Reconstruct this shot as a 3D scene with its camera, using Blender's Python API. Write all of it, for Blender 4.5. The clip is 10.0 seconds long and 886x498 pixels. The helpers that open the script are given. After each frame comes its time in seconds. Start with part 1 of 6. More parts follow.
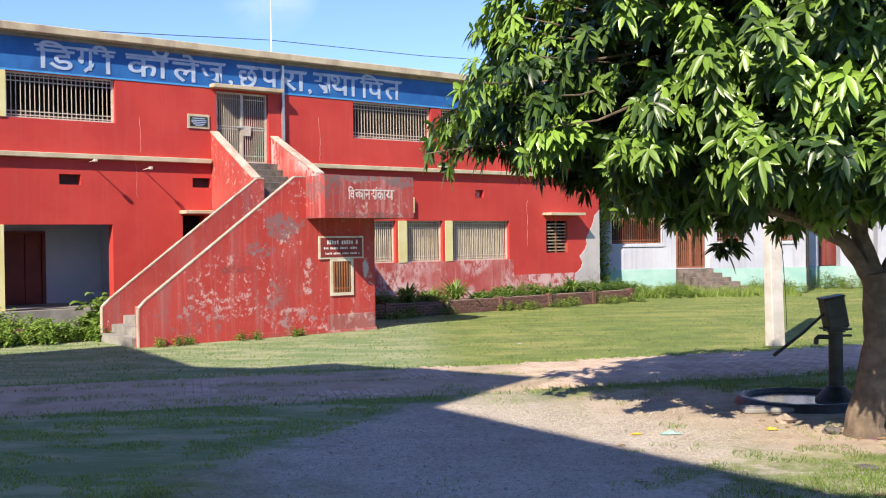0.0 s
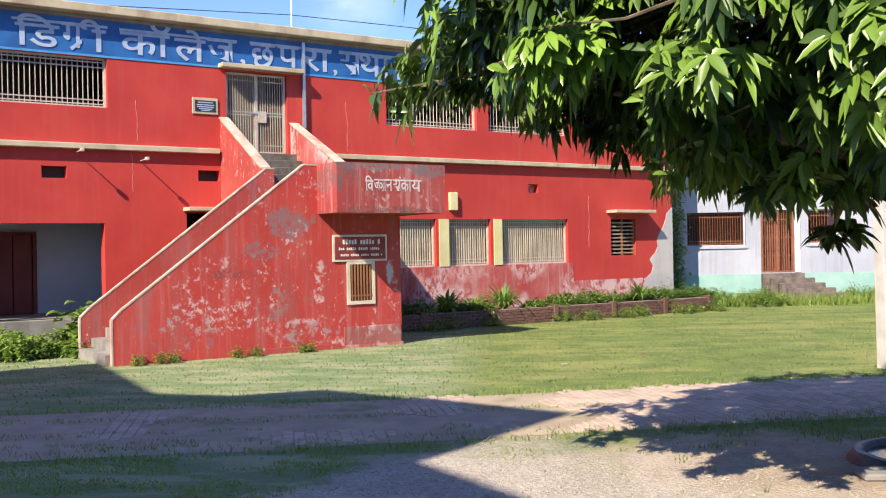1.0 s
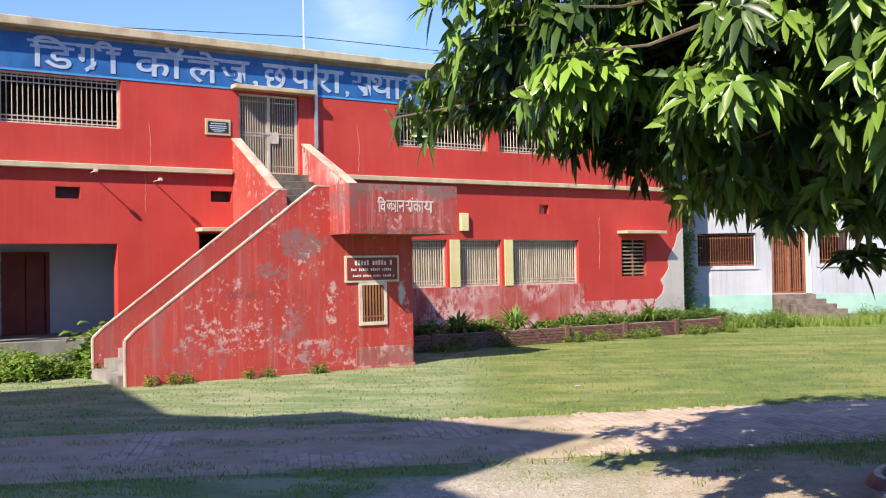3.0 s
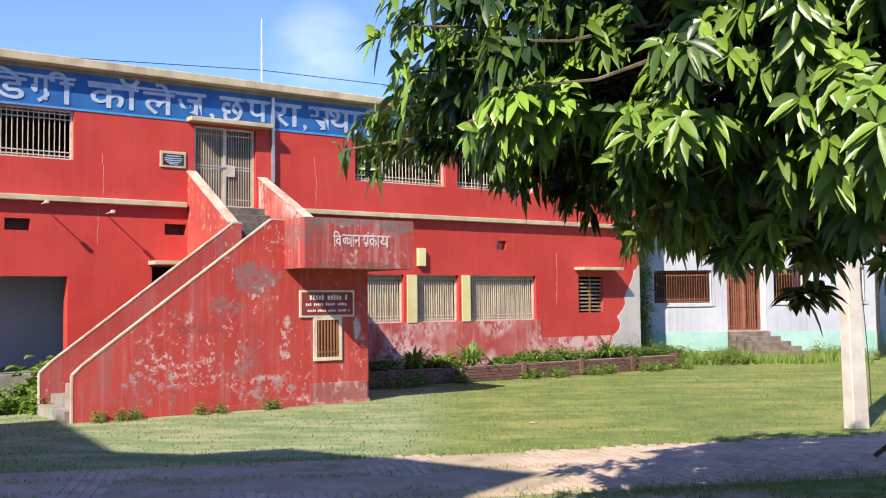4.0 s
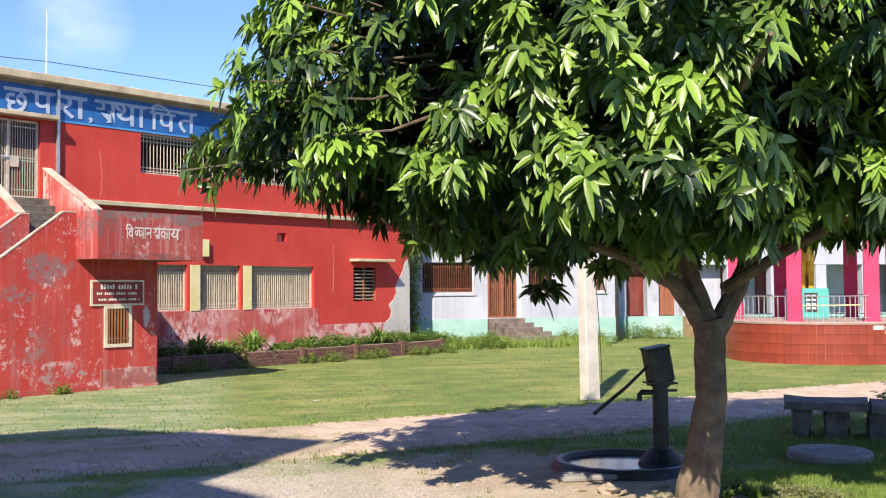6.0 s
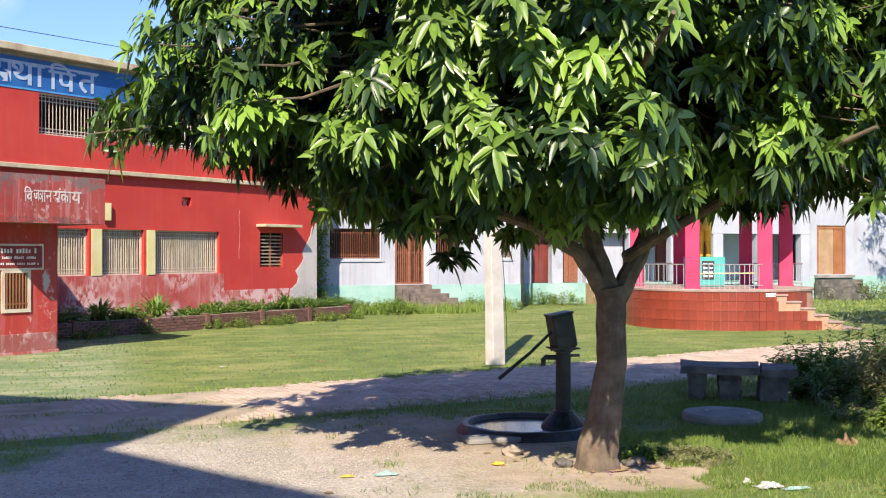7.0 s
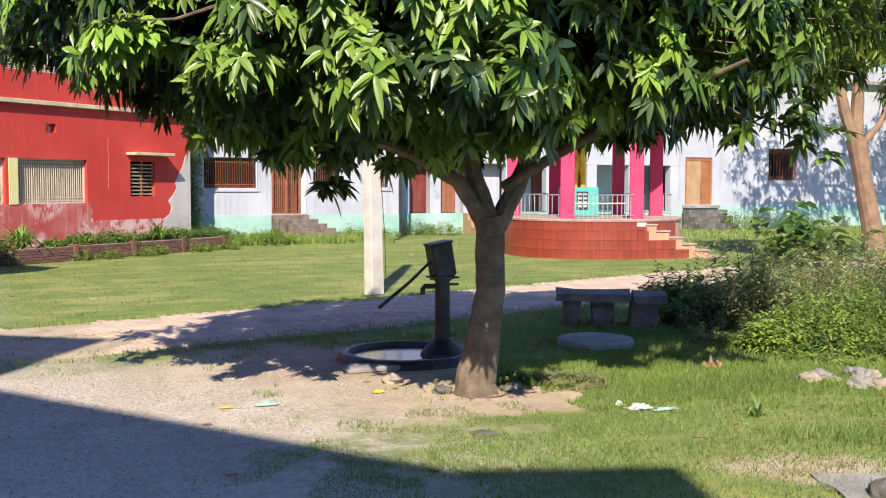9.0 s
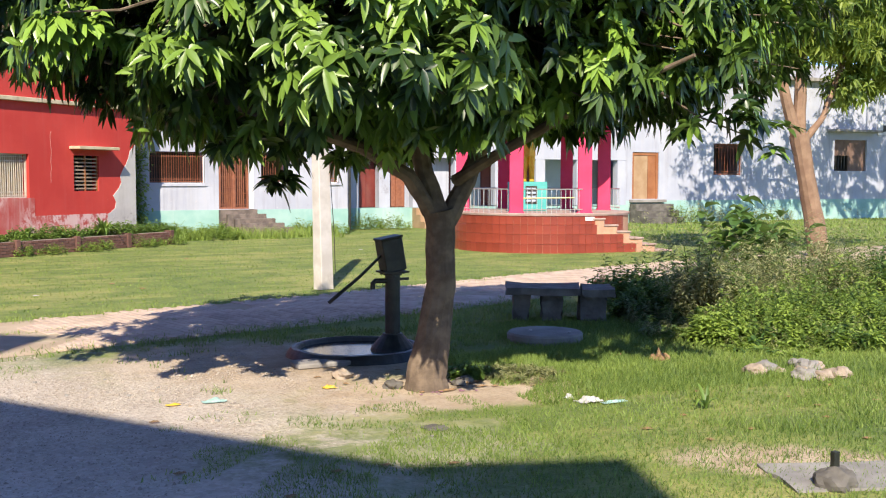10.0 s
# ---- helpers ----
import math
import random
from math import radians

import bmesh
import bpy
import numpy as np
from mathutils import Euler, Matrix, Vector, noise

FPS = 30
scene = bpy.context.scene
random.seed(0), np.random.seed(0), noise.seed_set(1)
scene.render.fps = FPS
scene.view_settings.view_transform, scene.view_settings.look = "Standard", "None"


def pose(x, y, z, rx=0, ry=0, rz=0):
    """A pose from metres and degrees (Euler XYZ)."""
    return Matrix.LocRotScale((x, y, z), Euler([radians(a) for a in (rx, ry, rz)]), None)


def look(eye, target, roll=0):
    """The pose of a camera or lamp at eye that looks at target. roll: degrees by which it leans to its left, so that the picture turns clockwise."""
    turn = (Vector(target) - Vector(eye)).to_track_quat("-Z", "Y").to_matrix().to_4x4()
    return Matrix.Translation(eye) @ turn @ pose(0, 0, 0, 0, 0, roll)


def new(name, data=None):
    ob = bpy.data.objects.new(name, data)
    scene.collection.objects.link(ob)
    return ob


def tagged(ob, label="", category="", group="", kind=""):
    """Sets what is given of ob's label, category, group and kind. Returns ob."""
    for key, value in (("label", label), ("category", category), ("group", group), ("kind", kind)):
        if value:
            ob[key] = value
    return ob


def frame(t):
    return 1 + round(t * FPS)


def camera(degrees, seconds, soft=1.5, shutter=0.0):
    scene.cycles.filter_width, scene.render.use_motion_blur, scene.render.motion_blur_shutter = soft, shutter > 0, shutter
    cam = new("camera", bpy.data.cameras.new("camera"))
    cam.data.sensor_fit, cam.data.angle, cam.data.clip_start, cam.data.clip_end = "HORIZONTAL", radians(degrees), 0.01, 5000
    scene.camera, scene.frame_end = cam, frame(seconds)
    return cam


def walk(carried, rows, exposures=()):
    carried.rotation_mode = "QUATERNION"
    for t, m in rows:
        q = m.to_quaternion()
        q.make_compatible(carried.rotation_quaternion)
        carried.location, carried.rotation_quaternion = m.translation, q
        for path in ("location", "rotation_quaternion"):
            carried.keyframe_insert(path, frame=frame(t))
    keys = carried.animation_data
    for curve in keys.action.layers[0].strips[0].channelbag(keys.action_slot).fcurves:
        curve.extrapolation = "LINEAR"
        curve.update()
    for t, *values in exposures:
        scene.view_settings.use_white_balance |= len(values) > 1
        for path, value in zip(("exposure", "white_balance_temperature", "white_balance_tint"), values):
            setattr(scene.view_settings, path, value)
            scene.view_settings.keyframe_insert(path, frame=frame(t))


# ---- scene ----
cam = camera(46.38, 10.0, 1.15)
ROWS = [
    (0, -0.756, -2.675, 2.122, 89.510, -1.840, -0.792),
    (0.5, -0.057, -0.378, 1.990, 89.884, 0.717, -0.954),
    (1, 0.227, 1.057, 1.934, 89.997, 2.582, -1.049),
    (1.5, 0.150, 1.122, 1.968, 89.982, 2.820, -0.925),
    (2, 0.144, 1.075, 1.967, 90.013, 3.196, -1.015),
    (3.5, 0.136, 1.031, 1.967, 92.083, 2.478, -0.893),
    (4, 0.220, 1.130, 1.960, 93.020, 0.760, -0.620),
    (4.5, 0.129, 0.475, 1.971, 93.228, -2.548, -0.727),
    (5, 0.061, 0.112, 1.978, 93.221, -5.791, -0.695),
    (5.5, -0.119, -0.518, 1.996, 92.844, -8.999, -0.568),
    (7, -0.291, -0.888, 2.022, 90.325, -17.193, -0.030),
    (7.5, -0.301, -0.906, 2.022, 89.049, -19.120, 0.156),
    (8, -0.314, -0.925, 2.020, 87.847, -20.614, 0.311),
    (8.5, -0.330, -0.949, 2.022, 86.936, -22.142, 0.237),
    (9, -0.299, -0.841, 2.009, 86.480, -23.969, 0.136),
    (9.5, -0.302, -0.828, 2.008, 86.313, -25.672, 0.141),
    (10, -0.300, -0.816, 2.007, 86.183, -26.795, 0.136),
]
walk(cam, [(t, pose(x, y, z, rx, 0, rz) @ pose(0, 0, 0, 0, 0, roll)) for t, x, y, z, rx, rz, roll in ROWS])

# ---- light ----
SUN_AZ, SUN_EL = 28.0, 40.0   # the way the light travels, from +y towards +x, and its height
world = bpy.data.worlds.new("sky")
scene.world = world
world.use_nodes = True
wn = world.node_tree
wn.nodes.clear()
sky = wn.nodes.new("ShaderNodeTexSky")
sky.sky_type, sky.sun_disc = "NISHITA", False
sky.sun_elevation, sky.sun_rotation = radians(SUN_EL), radians(SUN_AZ + 180)
sky.air_density, sky.dust_density, sky.ozone_density = 1.0, 0.05, 3.6
co = wn.nodes.new("ShaderNodeTexCoord")
mp = wn.nodes.new("ShaderNodeMapping")
mp.inputs["Scale"].default_value = (1.0, 1.0, 2.2)
nz = wn.nodes.new("ShaderNodeTexNoise")
nz.inputs["Scale"].default_value, nz.inputs["Detail"].default_value, nz.inputs["Roughness"].default_value = 3.2, 8, 0.55
rp = wn.nodes.new("ShaderNodeValToRGB")
rp.color_ramp.elements[0].position, rp.color_ramp.elements[1].position = 0.47, 0.66
rp.color_ramp.elements[1].color = (0.6, 0.6, 0.6, 1)
# one soft cloud bank stands over the college roof
dv = wn.nodes.new("ShaderNodeVectorMath")
dv.operation = "DISTANCE"
dv.inputs[1].default_value = (-0.128, 0.963, 0.239)
mr = wn.nodes.new("ShaderNodeMapRange")
mr.inputs["From Min"].default_value, mr.inputs["From Max"].default_value = 0.052, 0.010
mm = wn.nodes.new("ShaderNodeMath")
mm.operation = "MULTIPLY"
wn.links.new(co.outputs["Generated"], dv.inputs[0])
wn.links.new(dv.outputs["Value"], mr.inputs["Value"])
wn.links.new(mr.outputs["Result"], mm.inputs[0])
mx = wn.nodes.new("ShaderNodeMix")
mx.data_type = "RGBA"
mx.inputs["B"].default_value = (4.4, 4.5, 4.9, 1)
bg = wn.nodes.new("ShaderNodeBackground")
bg.inputs["Strength"].default_value = 0.15
wo = wn.nodes.new("ShaderNodeOutputWorld")
wn.links.new(co.outputs["Generated"], mp.inputs["Vector"])
wn.links.new(mp.outputs["Vector"], nz.inputs["Vector"])
wn.links.new(nz.outputs["Fac"], rp.inputs["Fac"])
wn.links.new(rp.outputs["Color"], mm.inputs[1])
wn.links.new(mm.outputs[0], mx.inputs["Factor"])
tint = wn.nodes.new("ShaderNodeMix")
tint.data_type, tint.blend_type = "RGBA", "MULTIPLY"
tint.inputs["Factor"].default_value = 1.0
tint.inputs["B"].default_value = (0.49, 0.52, 0.69, 1)
wn.links.new(sky.outputs["Color"], tint.inputs["A"])
wn.links.new(tint.outputs["Result"], mx.inputs["A"])
wn.links.new(mx.outputs["Result"], bg.inputs["Color"])
wn.links.new(bg.outputs["Background"], wo.inputs["Surface"])
sun_data = bpy.data.lights.new("sun", "SUN")
sun_data.energy, sun_data.angle, sun_data.color = 4.1, radians(0.5), (1.0, 0.89, 0.72)
sun = new("sun", sun_data)
light_way = Vector((math.sin(radians(SUN_AZ)) * math.cos(radians(SUN_EL)), math.cos(radians(SUN_AZ)) * math.cos(radians(SUN_EL)), -math.sin(radians(SUN_EL))))
sun.matrix_world = look((0, 0, 30), Vector((0, 0, 30)) + light_way)
scene.view_settings.exposure = 1.18

# ---- materials ----


class Nodes:
    """A small wrapper that makes node materials short to write."""

    def __init__(self, name):
        self.m = bpy.data.materials.new(name)
        self.m.use_nodes = True
        self.t = self.m.node_tree
        self.bsdf = self.t.nodes["Principled BSDF"]
        self.coord = self.t.nodes.new("ShaderNodeTexCoord").outputs["Object"]

    def node(self, kind, **values):
        n = self.t.nodes.new(kind)
        for k, v in values.items():
            n.inputs[k].default_value = v
        return n

    def link(self, a, b):
        self.t.links.new(a, b)

    def noise(self, scale, detail=4, rough=0.55, stretch=(1, 1, 1), source=None):
        n = self.node("ShaderNodeTexNoise", Scale=scale, Detail=detail, Roughness=rough)
        m = self.node("ShaderNodeMapping", Scale=stretch)
        self.link(source or self.coord, m.inputs["Vector"])
        self.link(m.outputs["Vector"], n.inputs["Vector"])
        return n.outputs["Fac"]

    def ramp(self, fac, lo, hi):
        n = self.node("ShaderNodeMapRange")
        n.interpolation_type = "SMOOTHSTEP"
        n.inputs["From Min"].default_value, n.inputs["From Max"].default_value = lo, hi
        self.link(fac, n.inputs["Value"])
        return n.outputs["Result"]

    def maths(self, op, a, b=0.0):
        n = self.node("ShaderNodeMath")
        n.operation = op
        for i, v in enumerate((a, b)):
            if isinstance(v, (int, float)):
                n.inputs[i].default_value = v
            else:
                self.link(v, n.inputs[i])
        return n.outputs[0]

    def mix(self, fac, a, b):
        n = self.node("ShaderNodeMix")
        n.data_type = "RGBA"
        for key, v in (("Factor", fac), ("A", a), ("B", b)):
            if isinstance(v, tuple):
                n.inputs[key].default_value = (*v, 1)
            elif isinstance(v, (int, float)):
                n.inputs[key].default_value = v
            else:
                self.link(v, n.inputs[key])
        return n.outputs["Result"]

    def height(self):
        s = self.node("ShaderNodeSeparateXYZ")
        self.link(self.coord, s.inputs[0])
        return s.outputs

    def done(self, colour, rough=0.8, bump=None, strength=0.3, distance=0.01, metal=0.0):
        for key, v in (("Base Color", colour), ("Roughness", rough), ("Metallic", metal)):
            if isinstance(v, tuple):
                self.bsdf.inputs[key].default_value = (*v, 1)
            elif isinstance(v, (int, float)):
                self.bsdf.inputs[key].default_value = v
            else:
                self.link(v, self.bsdf.inputs[key])
        if bump is not None:
            b = self.node("ShaderNodeBump", Strength=strength, Distance=distance)
            self.link(bump, b.inputs["Height"])
            self.link(b.outputs["Normal"], self.bsdf.inputs["Normal"])
        return self.m


def plain(name, c1, c2, scale=3.0, rough=0.7, bump=0.25, metal=0.0, stain=None, amount=0.3, fine=60.0):
    """Two tones of one colour, stains at a larger scale and a fine grain."""
    k = Nodes(name)
    col = k.mix(k.ramp(k.noise(scale, 6), 0.35, 0.68), c1, c2)
    if stain:
        col = k.mix(k.maths("MULTIPLY", k.ramp(k.noise(scale * 0.45, 8, 0.65, (1, 1, 0.35)), 0.52, 0.68), amount), col, stain)
    grain = k.noise(fine, 3)
    col = k.mix(k.maths("MULTIPLY", grain, 0.18), col, tuple(v * 0.6 for v in c1))
    return k.done(col, rough, grain, bump, 0.006, metal)


def weathered(name, c1, c2, bare, grey, flake_lo, flake_hi, streak, drips=0.0, marks=()):
    """Lime paint on plaster: faded tones, small flakes and larger scuffs with their own outline, drip streaks."""
    k = Nodes(name)
    col = k.mix(k.ramp(k.noise(0.8, 5), 0.35, 0.7), c1, c2)
    col = k.mix(k.maths("MULTIPLY", k.ramp(k.noise(2.5, 7, 0.6, (1, 1, 0.12)), 0.50, 0.75), streak * 0.6), col, grey)
    zone = k.ramp(k.noise(0.7, 6, 0.6), 0.40, 0.60)
    small = k.ramp(k.noise(7.5, 8, 0.68, (1.2, 1.2, 0.7)), flake_lo, flake_hi)
    large = k.ramp(k.noise(2.0, 10, 0.70, (1, 1, 0.8)), flake_lo + 0.02, flake_hi + 0.02)
    flakes = k.maths("MULTIPLY", k.maths("MAXIMUM", small, large), k.maths("ADD", k.maths("MULTIPLY", zone, 0.95), 0.05))
    col = k.mix(k.maths("MULTIPLY", flakes, 0.8), col, bare)
    scuff = k.maths("MULTIPLY", k.ramp(k.noise(0.6, 9, 0.72), 0.585, 0.66), k.ramp(k.noise(9, 6, 0.7), 0.40, 0.58))
    col = k.mix(k.maths("MULTIPLY", scuff, min(1.0, streak * 1.2)), col, grey)
    if drips:
        run = k.ramp(k.noise(7.0, 6, 0.65, (1, 1, 0.06)), 0.50, 0.66)
        col = k.mix(k.maths("MULTIPLY", run, drips), col, bare)
        run = k.ramp(k.noise(5.0, 7, 0.65, (1, 1, 0.05)), 0.55, 0.70)
        col = k.mix(k.maths("MULTIPLY", run, drips), col, tuple(v * 0.5 for v in grey))
    if marks:
        sx, _, sz = k.height()
        warp, crumb = k.noise(2.2, 8, 0.7), k.noise(8.0, 8, 0.72)
        for cx, cz, rx, rz, lo, tint, amount in marks:
            ax = k.maths("DIVIDE", k.maths("SUBTRACT", sx, cx), rx)
            az = k.maths("DIVIDE", k.maths("SUBTRACT", sz, cz), rz)
            d = k.maths("SQRT", k.maths("ADD", k.maths("MULTIPLY", ax, ax), k.maths("MULTIPLY", az, az)))
            d = k.maths("ADD", d, k.maths("MULTIPLY", k.maths("SUBTRACT", warp, 0.5), 3.4))
            patch = k.maths("MULTIPLY", k.ramp(d, 1.1, 0.7), k.ramp(crumb, lo, lo + 0.07))
            col = k.mix(k.maths("MULTIPLY", patch, amount), col, tint)
    fine = k.noise(38, 4)
    col = k.mix(k.maths("MULTIPLY", fine, 0.16), col, tuple(v * 0.55 for v in c1))
    hgt = k.maths("SUBTRACT", fine, k.maths("MULTIPLY", flakes, 0.8))
    return k.done(col, 0.82, hgt, 0.35, 0.008)


RED, RED2, PINK = (0.455, 0.034, 0.027), (0.535, 0.050, 0.038), (0.62, 0.36, 0.33)
M = {}
M["red"] = weathered("red_wall_paint", RED, RED2, PINK, (0.34, 0.08, 0.07), 0.67, 0.73, 0.15, 0.03)
M["red_worn"] = weathered("worn_red_paint", (0.36, 0.042, 0.034), (0.44, 0.075, 0.060), (0.62, 0.42, 0.40), (0.24, 0.15, 0.15), 0.575, 0.63, 0.9, 0.06)
CHALK, SOOT = (0.58, 0.42, 0.41), (0.20, 0.135, 0.145)
M["red_stair"] = weathered("scuffed_red_stair_paint", (0.41, 0.036, 0.029), (0.48, 0.058, 0.046), (0.62, 0.42, 0.40), (0.24, 0.15, 0.15), 0.61, 0.67, 0.8, 0.13, (
    (9.62, 2.45, 0.42, 0.32, 0.40, SOOT, 0.85), (9.1, 1.95, 0.45, 0.16, 0.46, SOOT, 0.8), (8.5, 1.55, 0.5, 0.10, 0.44, (0.16, 0.05, 0.05), 0.7), (8.9, 1.2, 0.9, 0.3, 0.58, CHALK, 0.7), (10.25, 1.35, 0.12, 0.45, 0.48, CHALK, 0.8), (9.7, 2.2, 0.35, 0.3, 0.54, CHALK, 0.8), (10.0, 3.15, 0.3, 0.3, 0.52, CHALK, 0.6),
    (8.1, 0.85, 0.9, 0.35, 0.52, CHALK, 0.8), (9.9, 0.40, 0.8, 0.25, 0.49, CHALK, 0.7), (10.0, 0.35, 0.7, 0.2, 0.5, SOOT, 0.6), (7.3, 0.45, 0.8, 0.4, 0.54, SOOT, 0.6),
    (11.45, 0.14, 0.75, 0.22, 0.42, CHALK, 0.75), (11.86, 1.50, 0.11, 0.24, 0.38, (0.46, 0.42, 0.42), 0.95), (11.95, 1.0, 0.2, 0.5, 0.53, CHALK, 0.6), (8.4, 1.5, 1.3, 0.35, 0.56, CHALK, 0.7)))
M["coping"] = plain("off_white_coping_paint", (0.44, 0.35, 0.27), (0.56, 0.49, 0.41), 3.5, 0.8, 0.3, stain=(0.36, 0.13, 0.10), amount=0.75)
M["red_streaked"] = weathered("streaked_red_paint", (0.33, 0.040, 0.036), (0.40, 0.070, 0.062), (0.56, 0.36, 0.35), (0.14, 0.08, 0.08), 0.56, 0.63, 0.9, 0.36, (
    (11.2, 3.58, 1.3, 0.09, 0.42, (0.20, 0.16, 0.16), 0.85), (12.3, 3.50, 0.6, 0.14, 0.44, (0.18, 0.14, 0.14), 0.8), (10.4, 3.35, 0.25, 0.4, 0.44, (0.15, 0.10, 0.10), 0.75), (11.5, 2.72, 1.3, 0.07, 0.46, (0.13, 0.06, 0.06), 0.7)))
M["red_peeled"] = weathered("peeled_red_paint", (0.40, 0.050, 0.042), (0.47, 0.12, 0.105), (0.68, 0.52, 0.50), (0.34, 0.20, 0.19), 0.475, 0.53, 0.6, 0.26)
M["plinth_dull"] = weathered("dull_plinth_paint", (0.30, 0.075, 0.065), (0.37, 0.13, 0.12), (0.60, 0.45, 0.43), (0.24, 0.14, 0.14), 0.56, 0.63, 0.9, 0.2)
M["frame_cream"] = plain("cream_frame_paint", (0.60, 0.52, 0.40), (0.68, 0.61, 0.49), 5, 0.75, 0.2, stain=(0.40, 0.16, 0.12), amount=0.5)
M["bare"] = weathered("bare_lime_plaster", (0.46, 0.43, 0.42), (0.58, 0.54, 0.52), (0.66, 0.62, 0.6), (0.24, 0.21, 0.20), 0.6, 0.7, 0.6)
M["cream"] = plain("cream_trim_paint", (0.46, 0.38, 0.25), (0.58, 0.49, 0.35), 2.5, 0.75, 0.3, stain=(0.26, 0.17, 0.13), amount=0.65)
M["yellow"] = plain("pale_yellow_paint", (0.66, 0.58, 0.26), (0.72, 0.65, 0.36), 2.0, 0.75, 0.2, stain=(0.5, 0.4, 0.25), amount=0.3)
M["blue"] = plain("blue_band_paint", (0.010, 0.095, 0.32), (0.018, 0.135, 0.40), 2.5, 0.7, 0.2, stain=(0.02, 0.05, 0.16), amount=0.6)
M["blue_light"] = plain("light_blue_line_paint", (0.05, 0.26, 0.58), (0.08, 0.32, 0.62), 4, 0.7, 0.2)
M["letter"] = plain("faded_white_lettering", (0.34, 0.42, 0.57), (0.45, 0.52, 0.65), 5, 0.75, 0.2, stain=(0.18, 0.28, 0.48), amount=0.5)
M["letter_white"] = plain("white_lettering", (0.74, 0.70, 0.68), (0.8, 0.76, 0.74), 6, 0.75, 0.2, stain=(0.5, 0.2, 0.18), amount=0.5)
M["letter_worn"] = plain("worn_pinkish_white_lettering", (0.60, 0.50, 0.48), (0.70, 0.62, 0.60), 7, 0.8, 0.2, stain=(0.42, 0.16, 0.14), amount=0.5)
M["crack"] = plain("pale_crack_plaster", (0.50, 0.20, 0.17), (0.58, 0.30, 0.27), 9, 0.9, 0.2)
M["bars"] = plain("pale_grille_paint", (0.52, 0.45, 0.36), (0.62, 0.56, 0.48), 8, 0.5, 0.1, stain=(0.25, 0.14, 0.08), amount=0.4)
M["bars_dark"] = plain("rusty_brown_grille_paint", (0.22, 0.075, 0.038), (0.30, 0.115, 0.06), 8, 0.55, 0.1, stain=(0.14, 0.05, 0.03), amount=0.4)
# near-black colour carries the shade of the rooms behind openings
M["dark"] = plain("painted_room_shade", (0.04, 0.034, 0.03), (0.065, 0.055, 0.05), 1.5, 0.9, 0.1)
M["curtain"] = plain("beige_curtain_cloth", (0.30, 0.235, 0.15), (0.40, 0.325, 0.22), 1.2, 0.9, 0.2, stain=(0.3, 0.24, 0.16), amount=0.3)
M["greywall"] = plain("grey_blue_limewash", (0.40, 0.43, 0.51), (0.48, 0.51, 0.58), 0.9, 0.85, 0.2, stain=(0.16, 0.15, 0.17), amount=0.5)
M["maroon"] = plain("maroon_door_paint", (0.13, 0.018, 0.014), (0.18, 0.03, 0.022), 2.0, 0.55, 0.2, stain=(0.2, 0.12, 0.1), amount=0.25)
M["board_red"] = plain("maroon_board_paint", (0.20, 0.022, 0.022), (0.25, 0.035, 0.032), 4, 0.6, 0.2)
M["concrete"] = plain("grey_cement", (0.21, 0.195, 0.18), (0.32, 0.30, 0.275), 2.5, 0.9, 0.5, stain=(0.13, 0.12, 0.11), amount=0.6)
M["white"] = weathered("white_limewash", (0.36, 0.375, 0.45), (0.435, 0.45, 0.52), (0.48, 0.46, 0.47), (0.22, 0.20, 0.21), 0.60, 0.70, 0.55, 0.22)
M["white_trim"] = plain("white_trim_paint", (0.52, 0.52, 0.55), (0.6, 0.6, 0.62), 2, 0.8, 0.2, stain=(0.4, 0.34, 0.3), amount=0.4)
M["turquoise"] = plain("turquoise_dado_paint", (0.24, 0.42, 0.38), (0.34, 0.50, 0.46), 1.2, 0.8, 0.25, stain=(0.55, 0.62, 0.6), amount=0.5)
M["pink"] = plain("hot_pink_column_paint", (0.54, 0.025, 0.095), (0.62, 0.04, 0.13), 1.5, 0.6, 0.15)
M["teal"] = plain("teal_pedestal_paint", (0.06, 0.34, 0.33), (0.09, 0.42, 0.40), 2, 0.5, 0.1)
M["gold"] = plain("gold_paint", (0.75, 0.42, 0.04), (0.85, 0.52, 0.07), 6, 0.32, 0.1, metal=0.55)
M["tile"] = plain("terracotta_tile", (0.21, 0.034, 0.020), (0.27, 0.050, 0.028), 1.1, 0.35, 0.12, stain=(0.24, 0.06, 0.04), amount=0.5)
M["grout"] = plain("sandy_grout", (0.44, 0.24, 0.16), (0.5, 0.3, 0.2), 5, 0.9, 0.3)
M["ply_pink"] = plain("pinkish_worn_stone", (0.33, 0.22, 0.19), (0.42, 0.31, 0.27), 3, 0.85, 0.4, stain=(0.3, 0.27, 0.24), amount=0.5)
M["step_brown"] = plain("brown_worn_cement", (0.10, 0.08, 0.07), (0.19, 0.15, 0.13), 4, 0.9, 0.4, stain=(0.09, 0.07, 0.06), amount=0.5)
M["steel"] = plain("galvanised_steel", (0.5, 0.5, 0.5), (0.6, 0.6, 0.6), 6, 0.35, 0.1, metal=0.7)
M["wood"] = plain("varnished_brown_wood", (0.26, 0.095, 0.035), (0.33, 0.135, 0.055), 2.0, 0.5, 0.2, stain=(0.5, 0.32, 0.18), amount=0.3)
M["wood_grey"] = plain("weathered_louvre_wood", (0.24, 0.18, 0.13), (0.34, 0.27, 0.21), 6, 0.8, 0.3)
M["shutter"] = plain("dull_brown_shutter_wood", (0.13, 0.075, 0.055), (0.19, 0.115, 0.085), 3, 0.7, 0.3)
